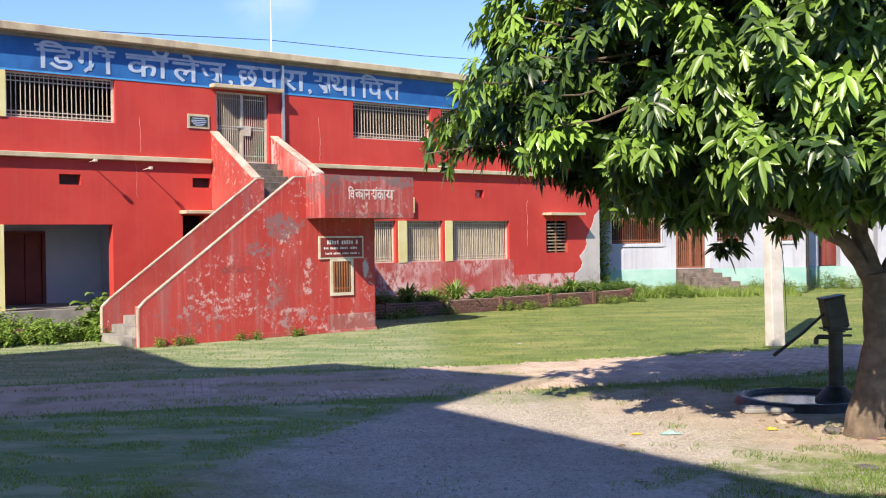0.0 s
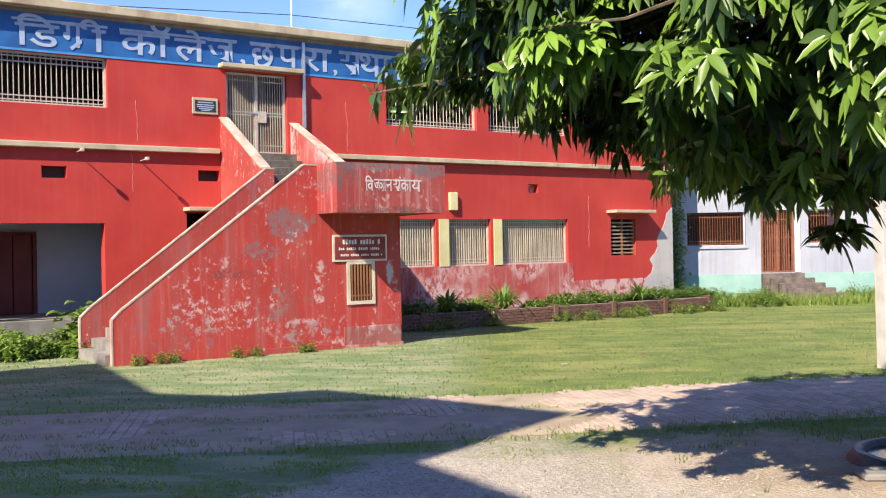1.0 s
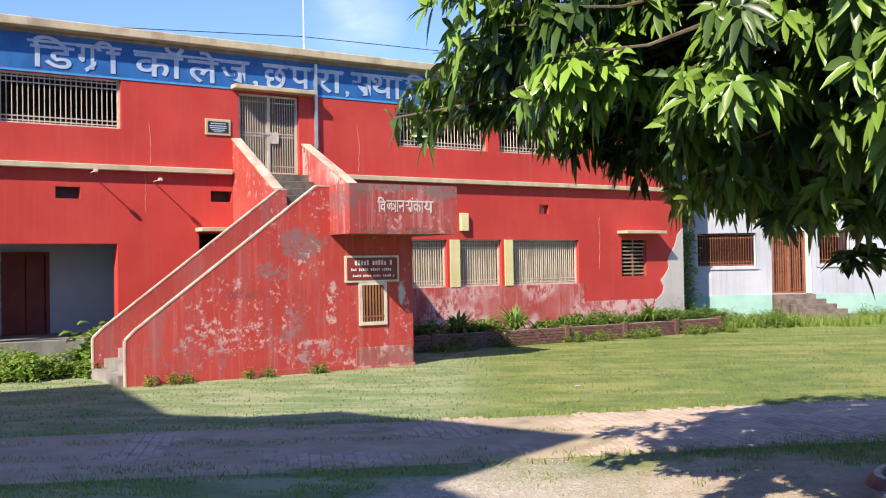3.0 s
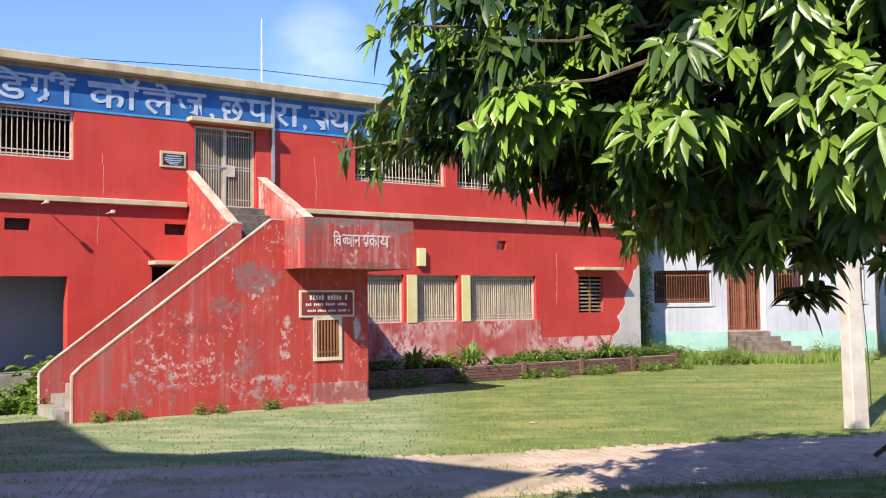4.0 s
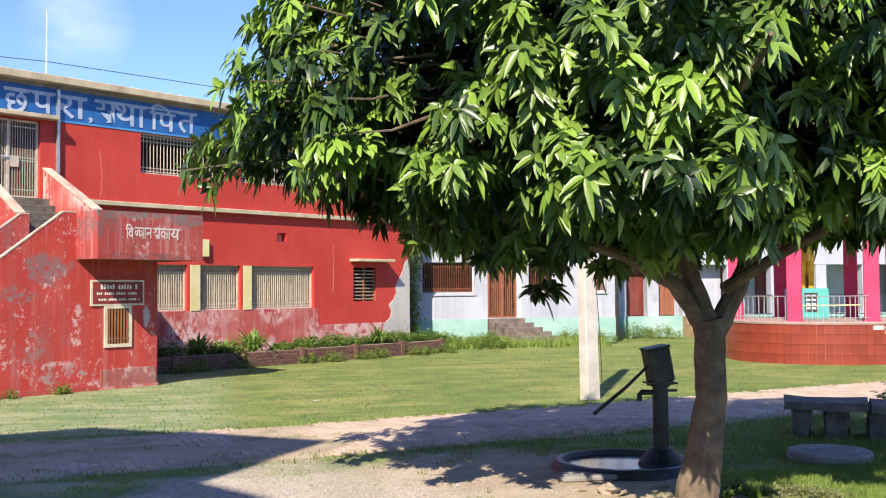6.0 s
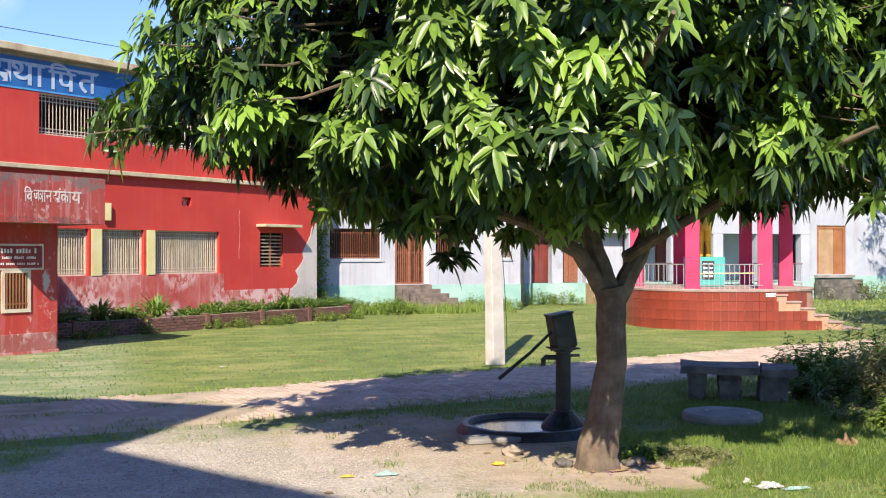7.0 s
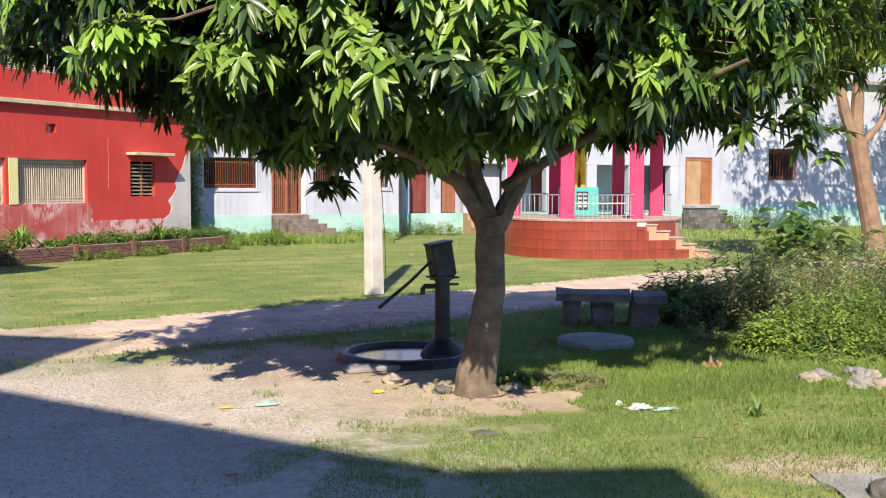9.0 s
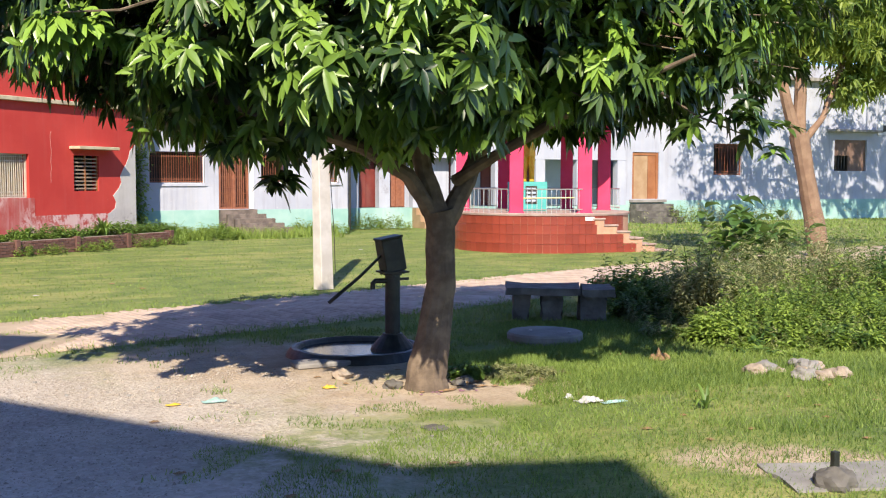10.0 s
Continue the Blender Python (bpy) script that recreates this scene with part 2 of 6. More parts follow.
M["ply"] = plain("pale_plywood", (0.32, 0.20, 0.11), (0.40, 0.27, 0.16), 2.0, 0.6, 0.2)
M["iron"] = plain("painted_dark_iron", (0.022, 0.024, 0.020), (0.048, 0.048, 0.040), 7, 0.5, 0.3, metal=0.3, stain=(0.15, 0.09, 0.05), amount=0.4)
M["slab"] = plain("dark_weathered_stone", (0.085, 0.076, 0.066), (0.17, 0.155, 0.135), 4, 0.85, 0.6, stain=(0.06, 0.055, 0.05), amount=0.5)
M["pole"] = plain("whitewashed_concrete", (0.48, 0.44, 0.40), (0.62, 0.58, 0.54), 2.5, 0.85, 0.6, stain=(0.22, 0.17, 0.14), amount=0.8)


# ---- building helpers ----


def mesh_ob(name, bm, material, parent=None):
    bmesh.ops.recalc_face_normals(bm, faces=bm.faces)
    me = bpy.data.meshes.new(name)
    bm.to_mesh(me)
    bm.free()
    me.materials.append(material)
    ob = new(name, me)
    if parent is not None:
        ob.parent = parent
    return ob


def part(name, bm, material, parent, label=""):
    return tagged(mesh_ob(name, bm, material, parent), label)


def thing(name, m, label, category, group="", kind=""):
    ob = new(name)
    ob.empty_display_size = 0.1
    ob.matrix_world = m
    return tagged(ob, label, category, group, kind)


def add_box(bm, x0, x1, y0, y1, z0, z1, bevel=0.0, m=None):
    g = bmesh.ops.create_cube(bm, size=1.0)["verts"]
    for v in g:
        v.co = Vector((x0 + (v.co.x + 0.5) * (x1 - x0), y0 + (v.co.y + 0.5) * (y1 - y0), z0 + (v.co.z + 0.5) * (z1 - z0)))
    if bevel:
        es = {e for v in g for e in v.link_edges}
        r = bmesh.ops.bevel(bm, geom=list(es), offset=bevel, segments=1, affect="EDGES")
        g = list({v for f in r["faces"] for v in f.verts} | {v for v in g if v.is_valid})
    if m is not None:
        for v in g:
            v.co = m @ v.co
    return g


def boxed(*spec, bevel=0.0):
    bm = bmesh.new()
    for s in ([spec] if not isinstance(spec[0], tuple) else spec):
        add_box(bm, *s, bevel=bevel)
    return bm


def walled(x0, x1, y0, y1, z0, z1, holes):
    """A wall along x from y0 to y1 with rectangular openings (x0, x1, z0, z1) right through it."""
    xs = sorted({x0, x1, *[v for h in holes for v in h[:2] if x0 < v < x1]})
    zs = sorted({z0, z1, *[v for h in holes for v in h[2:] if z0 < v < z1]})
    bm = bmesh.new()
    keep = {}
    for i in range(len(xs) - 1):
        for j in range(len(zs) - 1):
            cx, cz = (xs[i] + xs[i + 1]) / 2, (zs[j] + zs[j + 1]) / 2
            keep[i, j] = not any(h[0] < cx < h[1] and h[2] < cz < h[3] for h in holes)
    pts = {}

    def vert(i, j, y):
        if (i, j, y) not in pts:
            pts[i, j, y] = bm.verts.new((xs[i], y, zs[j]))
        return pts[i, j, y]

    for (i, j), k in keep.items():
        if not k:
            continue
        c = ((i, j), (i + 1, j), (i + 1, j + 1), (i, j + 1))
        for y in (y0, y1):
            bm.faces.new([vert(*q, y) for q in c])
        for a, b, side in ((c[0], c[1], (i, j - 1)), (c[1], c[2], (i + 1, j)), (c[2], c[3], (i, j + 1)), (c[3], c[0], (i - 1, j))):
            if not keep.get(side, False):
                bm.faces.new([vert(*a, y0), vert(*b, y0), vert(*b, y1), vert(*a, y1)])
    return bm


def prism(points, y0, y1):
    """An upright plate with the outline points (x, z), from y0 to y1."""
    bm = bmesh.new()
    a = [bm.verts.new((x, y0, z)) for x, z in points]
    b = [bm.verts.new((x, y1, z)) for x, z in points]
    bm.faces.new(a)
    bm.faces.new(b)
    for i in range(len(a)):
        j = (i + 1) % len(a)
        bm.faces.new((a[i], a[j], b[j], b[i]))
    return bm


def slab_of(points, z0, z1):
    """A flat slab with the plan outline points (x, y)."""
    bm = bmesh.new()
    a = [bm.verts.new((x, y, z0)) for x, y in points]
    b = [bm.verts.new((x, y, z1)) for x, y in points]
    bm.faces.new(a)
    bm.faces.new(b)
    for i in range(len(a)):
        j = (i + 1) % len(a)
        bm.faces.new((a[i], a[j], b[j], b[i]))
    return bm


def add_tube(bm, points, radii, sides=8, cap=True):
    """A tapered tube through points."""
    pts = [Vector(p) for p in points]
    rings = []
    for i, p in enumerate(pts):
        way = (pts[min(i + 1, len(pts) - 1)] - pts[max(i - 1, 0)]).normalized()
        side = way.cross(Vector((0.31, 0.95, 0.05))).normalized()
        if side.length < 0.1:
            side = way.cross(Vector((1, 0, 0))).normalized()
        up = way.cross(side)
        r = radii[i] if isinstance(radii, (list, tuple)) else radii
        rings.append([bm.verts.new(p + (side * math.cos(a) + up * math.sin(a)) * r) for a in (2 * math.pi * k / sides for k in range(sides))])
    for a, b in zip(rings, rings[1:]):
        for k in range(sides):
            bm.faces.new((a[k], a[(k + 1) % sides], b[(k + 1) % sides], b[k]))
    if cap:
        bm.faces.new(rings[0][::-1])
        bm.faces.new(rings[-1])
    return rings


def add_turned(bm, profile, x=0.0, y=0.0, sides=24):
    """A turned body with the profile (radius, height)."""
    rings = [[bm.verts.new((x + r * math.cos(a), y + r * math.sin(a), z)) for a in (2 * math.pi * k / sides for k in range(sides))] for r, z in profile]
    for a, b in zip(rings, rings[1:]):
        for k in range(sides):
            bm.faces.new((a[k], a[(k + 1) % sides], b[(k + 1) % sides], b[k]))
    bm.faces.new(rings[0][::-1])
    bm.faces.new(rings[-1])


# ---- ground ----


def ground_material():
    k = Nodes("lawn_gravel_and_bare_earth")
    warp = k.noise(0.9, 6, 0.6)
    small = k.noise(3.5, 6, 0.6)
    sx, sy, _ = k.height()

    def blob(cx, cy, rx, ry, turn=0.0, soft=0.35):
        c, s = math.cos(radians(turn)), math.sin(radians(turn))
        dx, dy = k.maths("SUBTRACT", sx, cx), k.maths("SUBTRACT", sy, cy)
        ax = k.maths("DIVIDE", k.maths("ADD", k.maths("MULTIPLY", dx, c), k.maths("MULTIPLY", dy, s)), rx)
        ay = k.maths("DIVIDE", k.maths("SUBTRACT", k.maths("MULTIPLY", dy, c), k.maths("MULTIPLY", dx, s)), ry)
        d = k.maths("SQRT", k.maths("ADD", k.maths("MULTIPLY", ax, ax), k.maths("MULTIPLY", ay, ay)))
        d = k.maths("ADD", d, k.maths("MULTIPLY", k.maths("SUBTRACT", warp, 0.5), 0.9))
        d = k.maths("ADD", d, k.maths("MULTIPLY", k.maths("SUBTRACT", small, 0.5), 0.5))
        return k.ramp(d, 1.0 + soft * 0.4, 1.0 - soft)

    grass = k.mix(k.ramp(k.noise(1.3, 8, 0.65), 0.3, 0.72), (0.095, 0.145, 0.028), (0.20, 0.245, 0.05))
    dry = k.ramp(k.noise(0.35, 8, 0.7, (1, 2.2, 1)), 0.47, 0.62)
    grass = k.mix(k.maths("MULTIPLY", dry, 0.62), grass, (0.36, 0.33, 0.11))
    blades = k.noise(45, 3, 0.7)
    grass = k.mix(k.maths("MULTIPLY", k.ramp(blades, 0.4, 0.7), 0.40), grass, (0.06, 0.085, 0.025))
    earth = k.mix(k.ramp(k.noise(2.0, 8, 0.65), 0.3, 0.7), (0.36, 0.27, 0.18), (0.50, 0.40, 0.29))
    earth = k.mix(k.maths("MULTIPLY", k.ramp(k.noise(24, 5, 0.7), 0.5, 0.65), 0.5), earth, (0.24, 0.18, 0.12))
    vor = k.node("ShaderNodeTexVoronoi", Scale=26.0)
    k.link(k.coord, vor.inputs["Vector"])
    gravel = k.mix(k.ramp(k.noise(1.5, 6), 0.35, 0.65), (0.34, 0.285, 0.235), (0.48, 0.42, 0.36))
    gravel = k.mix(0.5, gravel, k.mix(vor.outputs["Color"], (0.28, 0.235, 0.195), (0.62, 0.55, 0.48)))
    earth = k.mix(k.maths("MULTIPLY", k.ramp(k.noise(6.5, 8, 0.72), 0.52, 0.62), 0.45), earth, (0.26, 0.20, 0.13))
    earth = k.mix(k.maths("MULTIPLY", k.ramp(k.noise(70, 3, 0.7), 0.58, 0.66), 0.5), earth, (0.16, 0.12, 0.08))
    grass = k.mix(k.maths("MULTIPLY", k.ramp(k.noise(7.0, 8, 0.75, (1, 2.0, 1)), 0.54, 0.66), 0.40), grass, (0.33, 0.29, 0.13))
    grass = k.mix(k.maths("MULTIPLY", k.ramp(k.noise(16.0, 6, 0.7, (1, 1.6, 1)), 0.52, 0.66), 0.45), grass, (0.055, 0.085, 0.02))
    col = k.mix(blob(3.9, 7.9, 1.7, 0.9, -8), grass, earth)
    col = k.mix(blob(2.9, 10.0, 1.9, 2.0, 30), col, earth)
    col = k.mix(blob(-0.2, 8.2, 3.2, 5.0, 35, 0.5), col, gravel)
    col = k.mix(blob(0.6, 2.0, 2.2, 5.5, 10, 0.5), col, gravel)
    col = k.mix(blob(5.2, 4.6, 0.9, 0.45, -30), col, earth)
    verge = k.maths("SUBTRACT", k.maths("MULTIPLY", k.maths("ADD", sx, 1.8), 0.857), k.maths("MULTIPLY", k.maths("SUBTRACT", sy, 8.58), 0.514))
    verge = k.maths("ADD", verge, k.maths("MULTIPLY", k.maths("ADD", k.maths("SUBTRACT", warp, 0.5), k.maths("SUBTRACT", small, 0.5)), 1.6))
    # paler grass on the left, its colour raised in place of fill light
    shade_lift = k.mix(k.ramp(k.noise(1.1, 8, 0.68, (0.6, 1.6, 1)), 0.40, 0.62), (0.15, 0.215, 0.085), (0.30, 0.31, 0.17))
    col = k.mix(k.ramp(verge, 0.25, -0.35), col, k.mix(k.ramp(sx, 0.5, -1.0), grass, shade_lift))
    thin = k.maths("MULTIPLY", blob(2.6, 6.5, 1.3, 0.75, 12, 0.6), k.ramp(k.noise(5.0, 7, 0.68), 0.36, 0.60))
    col = k.mix(k.maths("MULTIPLY", thin, 0.75), col, grass)
    damp = k.maths("MULTIPLY", blob(3.3, 9.7, 1.1, 0.5, 10, 0.6), k.ramp(k.noise(4.0, 7, 0.68), 0.40, 0.60))
    col = k.mix(k.maths("MULTIPLY", damp, 0.6), col, (0.20, 0.15, 0.10))
    hgt = k.maths("ADD", blades, k.maths("MULTIPLY", vor.outputs["Distance"], 1.2))
    return k.done(col, 0.95, hgt, 0.5, 0.03)


M["ground"] = ground_material()
bm = bmesh.new()
bmesh.ops.create_grid(bm, x_segments=60, y_segments=60, size=600)
for v in bm.verts:
    v.co.x = math.copysign(abs(v.co.x / 600) ** 2.2 * 600, v.co.x) + 4
    v.co.y = math.copysign(abs(v.co.y / 600) ** 2.2 * 600, v.co.y) + 10
tagged(mesh_ob("ground", bm, M["ground"]), "green lawn with worn gravel and bare earth patches", "ground", kind="structure")

# The line of the paved path: plan points of its middle, width 2.9
PATH_LINE = [(-18.0, 9.2), (-11.0, 10.6), (-6.0, 11.75), (0.0, 13.05), (6.0, 14.55), (11.0, 16.3), (17.0, 18.1), (24.0, 19.8), (40.0, 22.5)]


def along_path(s):
    """The point and direction s metres along the path."""
    for a, b in zip(PATH_LINE, PATH_LINE[1:]):
        a, b = Vector((*a, 0)), Vector((*b, 0))
        l = (b - a).length
        if s <= l:
            return a + (b - a) * (s / l), (b - a).normalized()
        s -= l
    return b, (b - a).normalized()


# ---- red college building: x along its front, y the distance from the first eye, z up ----
FRONT = pose(0, 0, 0, 0, 0, 37.1)
D = 23.1
college = thing("college_building", FRONT, "two-storey red college building with a blue lettered band", "building", kind="structure")
W_UP = [(0.9, 4.6), (4.95, 7.53), (14.55, 17.4), (17.8, 20.6)]
W_LOW = [(14.2, 16.01), (16.41, 17.80), (18.18, 20.58)]
holes = [(a, b, 5.10, 6.17) for a, b in W_UP] + [(a, b, 1.47, 2.72) for a, b in W_LOW]
holes += [(10.24, 11.78, 4.25, 6.13), (6.14, 6.65, 3.57, 3.82), (9.54, 10.05, 3.57, 3.82), (22.26, 23.27, 1.65, 2.72), (9.25, 9.85, 1.9, 2.85)]
holes += [(0.4, 4.57, 0.62, 2.62), (4.86, 7.42, 0.62, 2.62), (19.15, 19.5, 3.45, 3.7)]
part("wall", walled(-9.0, 24.85, D, D + 0.28, 0.0, 6.98, holes), M["red"], college, "red painted plaster front wall")
part("side_wall", boxed(24.55, 24.84, D + 0.28, D + 11, 0, 6.98), M["bare"], college, "bare grey plaster gable wall")
part("plinth_patch", walled(14.0, 20.75, D - 0.012, D + 0.02, 0.0, 1.47, []), M["red_peeled"], college, "peeling red paint over the plinth")
part("plinth_patch", walled(20.75, 23.9, D - 0.010, D + 0.02, 0.0, 0.95, []), M["red_peeled"], college, "peeling red paint over the plinth")
part("corner_patch", prism([(23.65, 0), (24.86, 0), (24.86, 3.1)] + [(24.86 - 1.2 * s ** 0.7 - 0.10 * math.sin(s * 23) - 0.06 * math.sin(s * 51 + 1), 3.1 - 2.5 * s) for s in (0.08 * q for q in range(1, 12))], D - 0.014, D + 0.02), M["bare"], college, "bare lime plaster at the corner")
part("back_wall", boxed(-9.0, 24.5, D + 10.7, D + 11, 0, 6.98), M["red"], college)
part("end_wall", boxed(-9.0, -8.7, D + 0.28, D + 10.7, 0, 6.98), M["red"], college)
part("floor_slab", boxed(-8.7, 24.5, D + 0.28, D + 10.7, 4.05, 4.2), M["dark"], college)
part("roof", boxed((-9.2, 24.95, D - 0.02, D + 11.1, 6.98, 7.06),), M["concrete"], college)
part("coping", boxed(-9.25, 25.0, D - 0.28, D + 0.3, 7.064, 7.25, bevel=0.015), M["cream"], college, "weathered cream parapet coping")
part("blue_band", boxed(-9.0, 24.86, D - 0.012, D + 0.02, 6.22, 6.97), M["blue"], college, "blue painted name band")
part("band_line", boxed(-9.0, 24.86, D - 0.016, D + 0.02, 6.175, 6.22), M["blue_light"], college)
part("ledge", boxed(-9.0, 10.02, D - 0.14, D + 0.02, 4.19, 4.31, bevel=0.012), M["cream"], college, "cream string course")
part("ledge", boxed(12.05, 24.86, D - 0.14, D + 0.02, 4.19, 4.31, bevel=0.012), M["cream"], college, "cream string course")
part("pillar", boxed(4.605, 4.945, D - 0.03, D + 0.25, 5.10, 6.17), M["yellow"], college, "pale yellow window pillar")
part("pillar", boxed(4.575, 4.855, D - 0.03, D + 0.26, 0.0, 2.62), M["yellow"], college, "pale yellow verandah pillar")
part("pillar", boxed(16.10, 16.405, D - 0.03, D + 0.25, 1.47, 2.72), M["yellow"], college, "pale yellow window pillar")
part("pillar", boxed(17.90, 18.175, D - 0.03, D + 0.25, 1.47, 2.72), M["yellow"], college, "pale yellow window pillar")


def rod_set(bm, x0, x1, z0, z1, y, step, thick=0.011, rails=()):
    n = max(2, round((x1 - x0) / step))
    for i in range(n + 1):
        x = x0 + (x1 - x0) * i / n
        add_box(bm, x - thick / 2, x + thick / 2, y - thick / 2, y + thick / 2, z0, z1)
    for z in rails:
        add_box(bm, x0, x1, y - thick * 0.8, y - thick * 0.1, z - 0.012, z + 0.012)


def barred_window(parent, x0, x1, z0, z1, y, bars, step=0.085, curtain=None, depth=0.5, frame_mat=None):
    win = part("window", boxed((x0, x0 + 0.04, y + 0.10, y + 0.16, z0, z1), (x1 - 0.04, x1, y + 0.10, y + 0.16, z0, z1),
                               (x0, x1, y + 0.10, y + 0.16, z0, z0 + 0.04), (x0, x1, y + 0.10, y + 0.16, z1 - 0.04, z1)), frame_mat or bars, parent)
    bm = bmesh.new()
    h = z1 - z0
    rod_set(bm, x0 + 0.05, x1 - 0.05, z0 + 0.02, z1 - 0.02, y + 0.13, step, 0.016, (z0 + 0.08, z0 + 0.17, z1 - 0.09, z1 - 0.2))
    part("grille", bm, bars, win, "vertical iron window bars")
    if curtain is not None:
        bm = bmesh.new()
        n = max(8, int((x1 - x0) * 18))
        top = [bm.verts.new((x0 + 0.03 + (x1 - x0 - 0.06) * i / n, y + 0.24 + 0.02 * math.sin(i * 1.9) + 0.012 * math.sin(i * 0.7), z1 - 0.05)) for i in range(n + 1)]
        bot = [bm.verts.new((v.co.x, y + 0.24 + 0.03 * math.sin(i * 1.9 + 0.5), z0 + 0.03)) for i, v in enumerate(top)]
        for i in range(n):
            bm.faces.new((top[i], top[i + 1], bot[i + 1], bot[i]))
        ob = part("curtain", bm, curtain, win, "faded beige curtain behind the bars")
    # dark sheet behind the bars, room shade put into its colour
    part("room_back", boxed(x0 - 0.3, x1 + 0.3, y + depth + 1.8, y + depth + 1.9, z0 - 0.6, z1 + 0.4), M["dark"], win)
    return win


for a, b in W_UP:
    barred_window(college, a, b, 5.10, 6.17, D, M["bars"], 0.106)
for a, b in W_LOW:
    barred_window(college, a, b, 1.47, 2.72, D, M["bars"], 0.075, M["curtain"])
# louvred slit window with its hood
slit = part("window", boxed((22.26, 22.30, D + 0.05, D + 0.12, 1.65, 2.72), (23.23, 23.27, D + 0.05, D + 0.12, 1.65, 2.72), (22.74, 22.79, D + 0.05, D + 0.12, 1.65, 2.72)), M["wood"], college)
for i in range(9):
    z = 1.70 + i * 0.112
    part("slat", boxed(22.31, 23.22, D + 0.06, D + 0.09, z, z + 0.045), M["wood_grey"], slit)
# dark sheets paint the shade inside these two openings
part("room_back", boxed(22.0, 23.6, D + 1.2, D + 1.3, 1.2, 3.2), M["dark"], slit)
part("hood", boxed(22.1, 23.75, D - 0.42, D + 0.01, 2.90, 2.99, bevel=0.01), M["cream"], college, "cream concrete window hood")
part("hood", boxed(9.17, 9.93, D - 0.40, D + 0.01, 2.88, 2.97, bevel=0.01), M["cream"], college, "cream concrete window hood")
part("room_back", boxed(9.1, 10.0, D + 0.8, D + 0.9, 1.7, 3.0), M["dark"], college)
# each vent is closed by a sheet coloured as its inner shade
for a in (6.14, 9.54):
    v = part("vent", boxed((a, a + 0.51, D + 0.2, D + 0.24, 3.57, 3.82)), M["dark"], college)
part("vent", boxed(19.15, 19.5, D + 0.2, D + 0.24, 3.45, 3.7), M["red_peeled"], college)
# upper double gate with its hood
gate = part("door", boxed((10.25, 10.30, D + 0.08, D + 0.13, 4.25, 6.12), (11.72, 11.77, D + 0.08, D + 0.13, 4.25, 6.12), (10.25, 11.77, D + 0.08, D + 0.13, 6.07, 6.12),
                          (10.98, 11.05, D + 0.07, D + 0.13, 4.27, 6.08), (10.25, 11.77, D + 0.08, D + 0.13, 4.26, 4.30)), M["bars"], college, "double barred iron gate")
bm = bmesh.new()
rod_set(bm, 10.32, 11.70, 4.28, 6.08, D + 0.10, 0.062, 0.015, (4.45, 5.15, 5.22, 5.95))
part("grille", bm, M["bars"], gate)
part("lock_plate", boxed(11.06, 11.27, D + 0.05, D + 0.075, 4.98, 5.25, bevel=0.005), M["bars"], gate, "pale steel lock plate")
part("latch", boxed(10.86, 11.10, D + 0.05, D + 0.08, 5.18, 5.22), M["steel"], gate)
part("room_back", boxed(9.8, 12.3, D + 2.4, D + 2.5, 4.2, 6.6), M["curtain"], gate)
part("hood", boxed(10.05, 12.12, D - 0.28, D + 0.01, 6.17, 6.27, bevel=0.01), M["cream"], college, "cream concrete door hood")
part("drain_pipe", boxed(12.17, 12.24, D - 0.09, D - 0.02, 4.9, 6.95), M["steel"], college, "grey drain pipe beside the gate")
bm = bmesh.new()
add_tube(bm, [(12.19, D + 0.5, 7.06), (12.19, D + 0.5, 9.0)], [0.022, 0.014], 8)
part("antenna", bm, M["letter_white"], college, "thin white lightning rod")
# verandah behind the left openings
part("verandah_wall", walled(0.2, 8.4, D + 2.5, D + 2.6, 0.55, 3.4, [(5.55, 6.58, 0.56, 2.5)]), M["greywall"], college, "grey-blue limewashed verandah wall")
part("verandah_side", boxed(8.05, 8.15, D + 0.28, D + 2.5, 0.6, 3.0), M["greywall"], college)
part("verandah_side", boxed(0.1, 0.2, D + 0.28, D + 2.5, 0.6, 3.0), M["greywall"], college)
part("verandah_floor", boxed(-2.0, 8.05, D - 0.35, D + 2.5, 0.0, 0.62), M["concrete"], college, "bare cement verandah floor")
part("verandah_ceiling", boxed(0.2, 8.05, D + 0.28, D + 2.5, 2.9, 3.0), M["greywall"], college)
vd = part("door", boxed((5.55, 5.64, D + 2.42, D + 2.58, 0.62, 2.5), (6.49, 6.58, D + 2.42, D + 2.58, 0.62, 2.5), (5.64, 6.49, D + 2.42, D + 2.58, 2.42, 2.5)), M["maroon"], college, "maroon double plank door")
part("leaf", boxed(5.645, 6.06, D + 2.48, D + 2.53, 0.63, 2.42, bevel=0.008), M["maroon"], vd)
part("leaf", boxed(6.075, 6.485, D + 2.48, D + 2.53, 0.63, 2.42, bevel=0.008), M["maroon"], vd)
# plaque beside the gate
pl = part("plaque", boxed(9.42, 10.03, D - 0.03, D + 0.005, 5.09, 5.46, bevel=0.008), M["cream"], college, "dark stone plaque in a cream frame")
part("face", boxed(9.48, 9.97, D - 0.038, D - 0.02, 5.15, 5.40), M["iron"], pl)
for i, (w, z) in enumerate(((0.36, 5.355), (0.42, 5.30), (0.40, 5.255), (0.32, 5.21), (0.2, 5.175))):
    part("text_line", boxed(9.725 - w / 2, 9.725 + w / 2, D - 0.042, D - 0.036, z - 0.011, z + 0.011), M["letter"], pl)
sw = part("switch_box", boxed(16.42, 16.66, D - 0.10, D + 0.005, 2.95, 3.42, bevel=0.01), M["yellow"], college, "small yellow meter box")
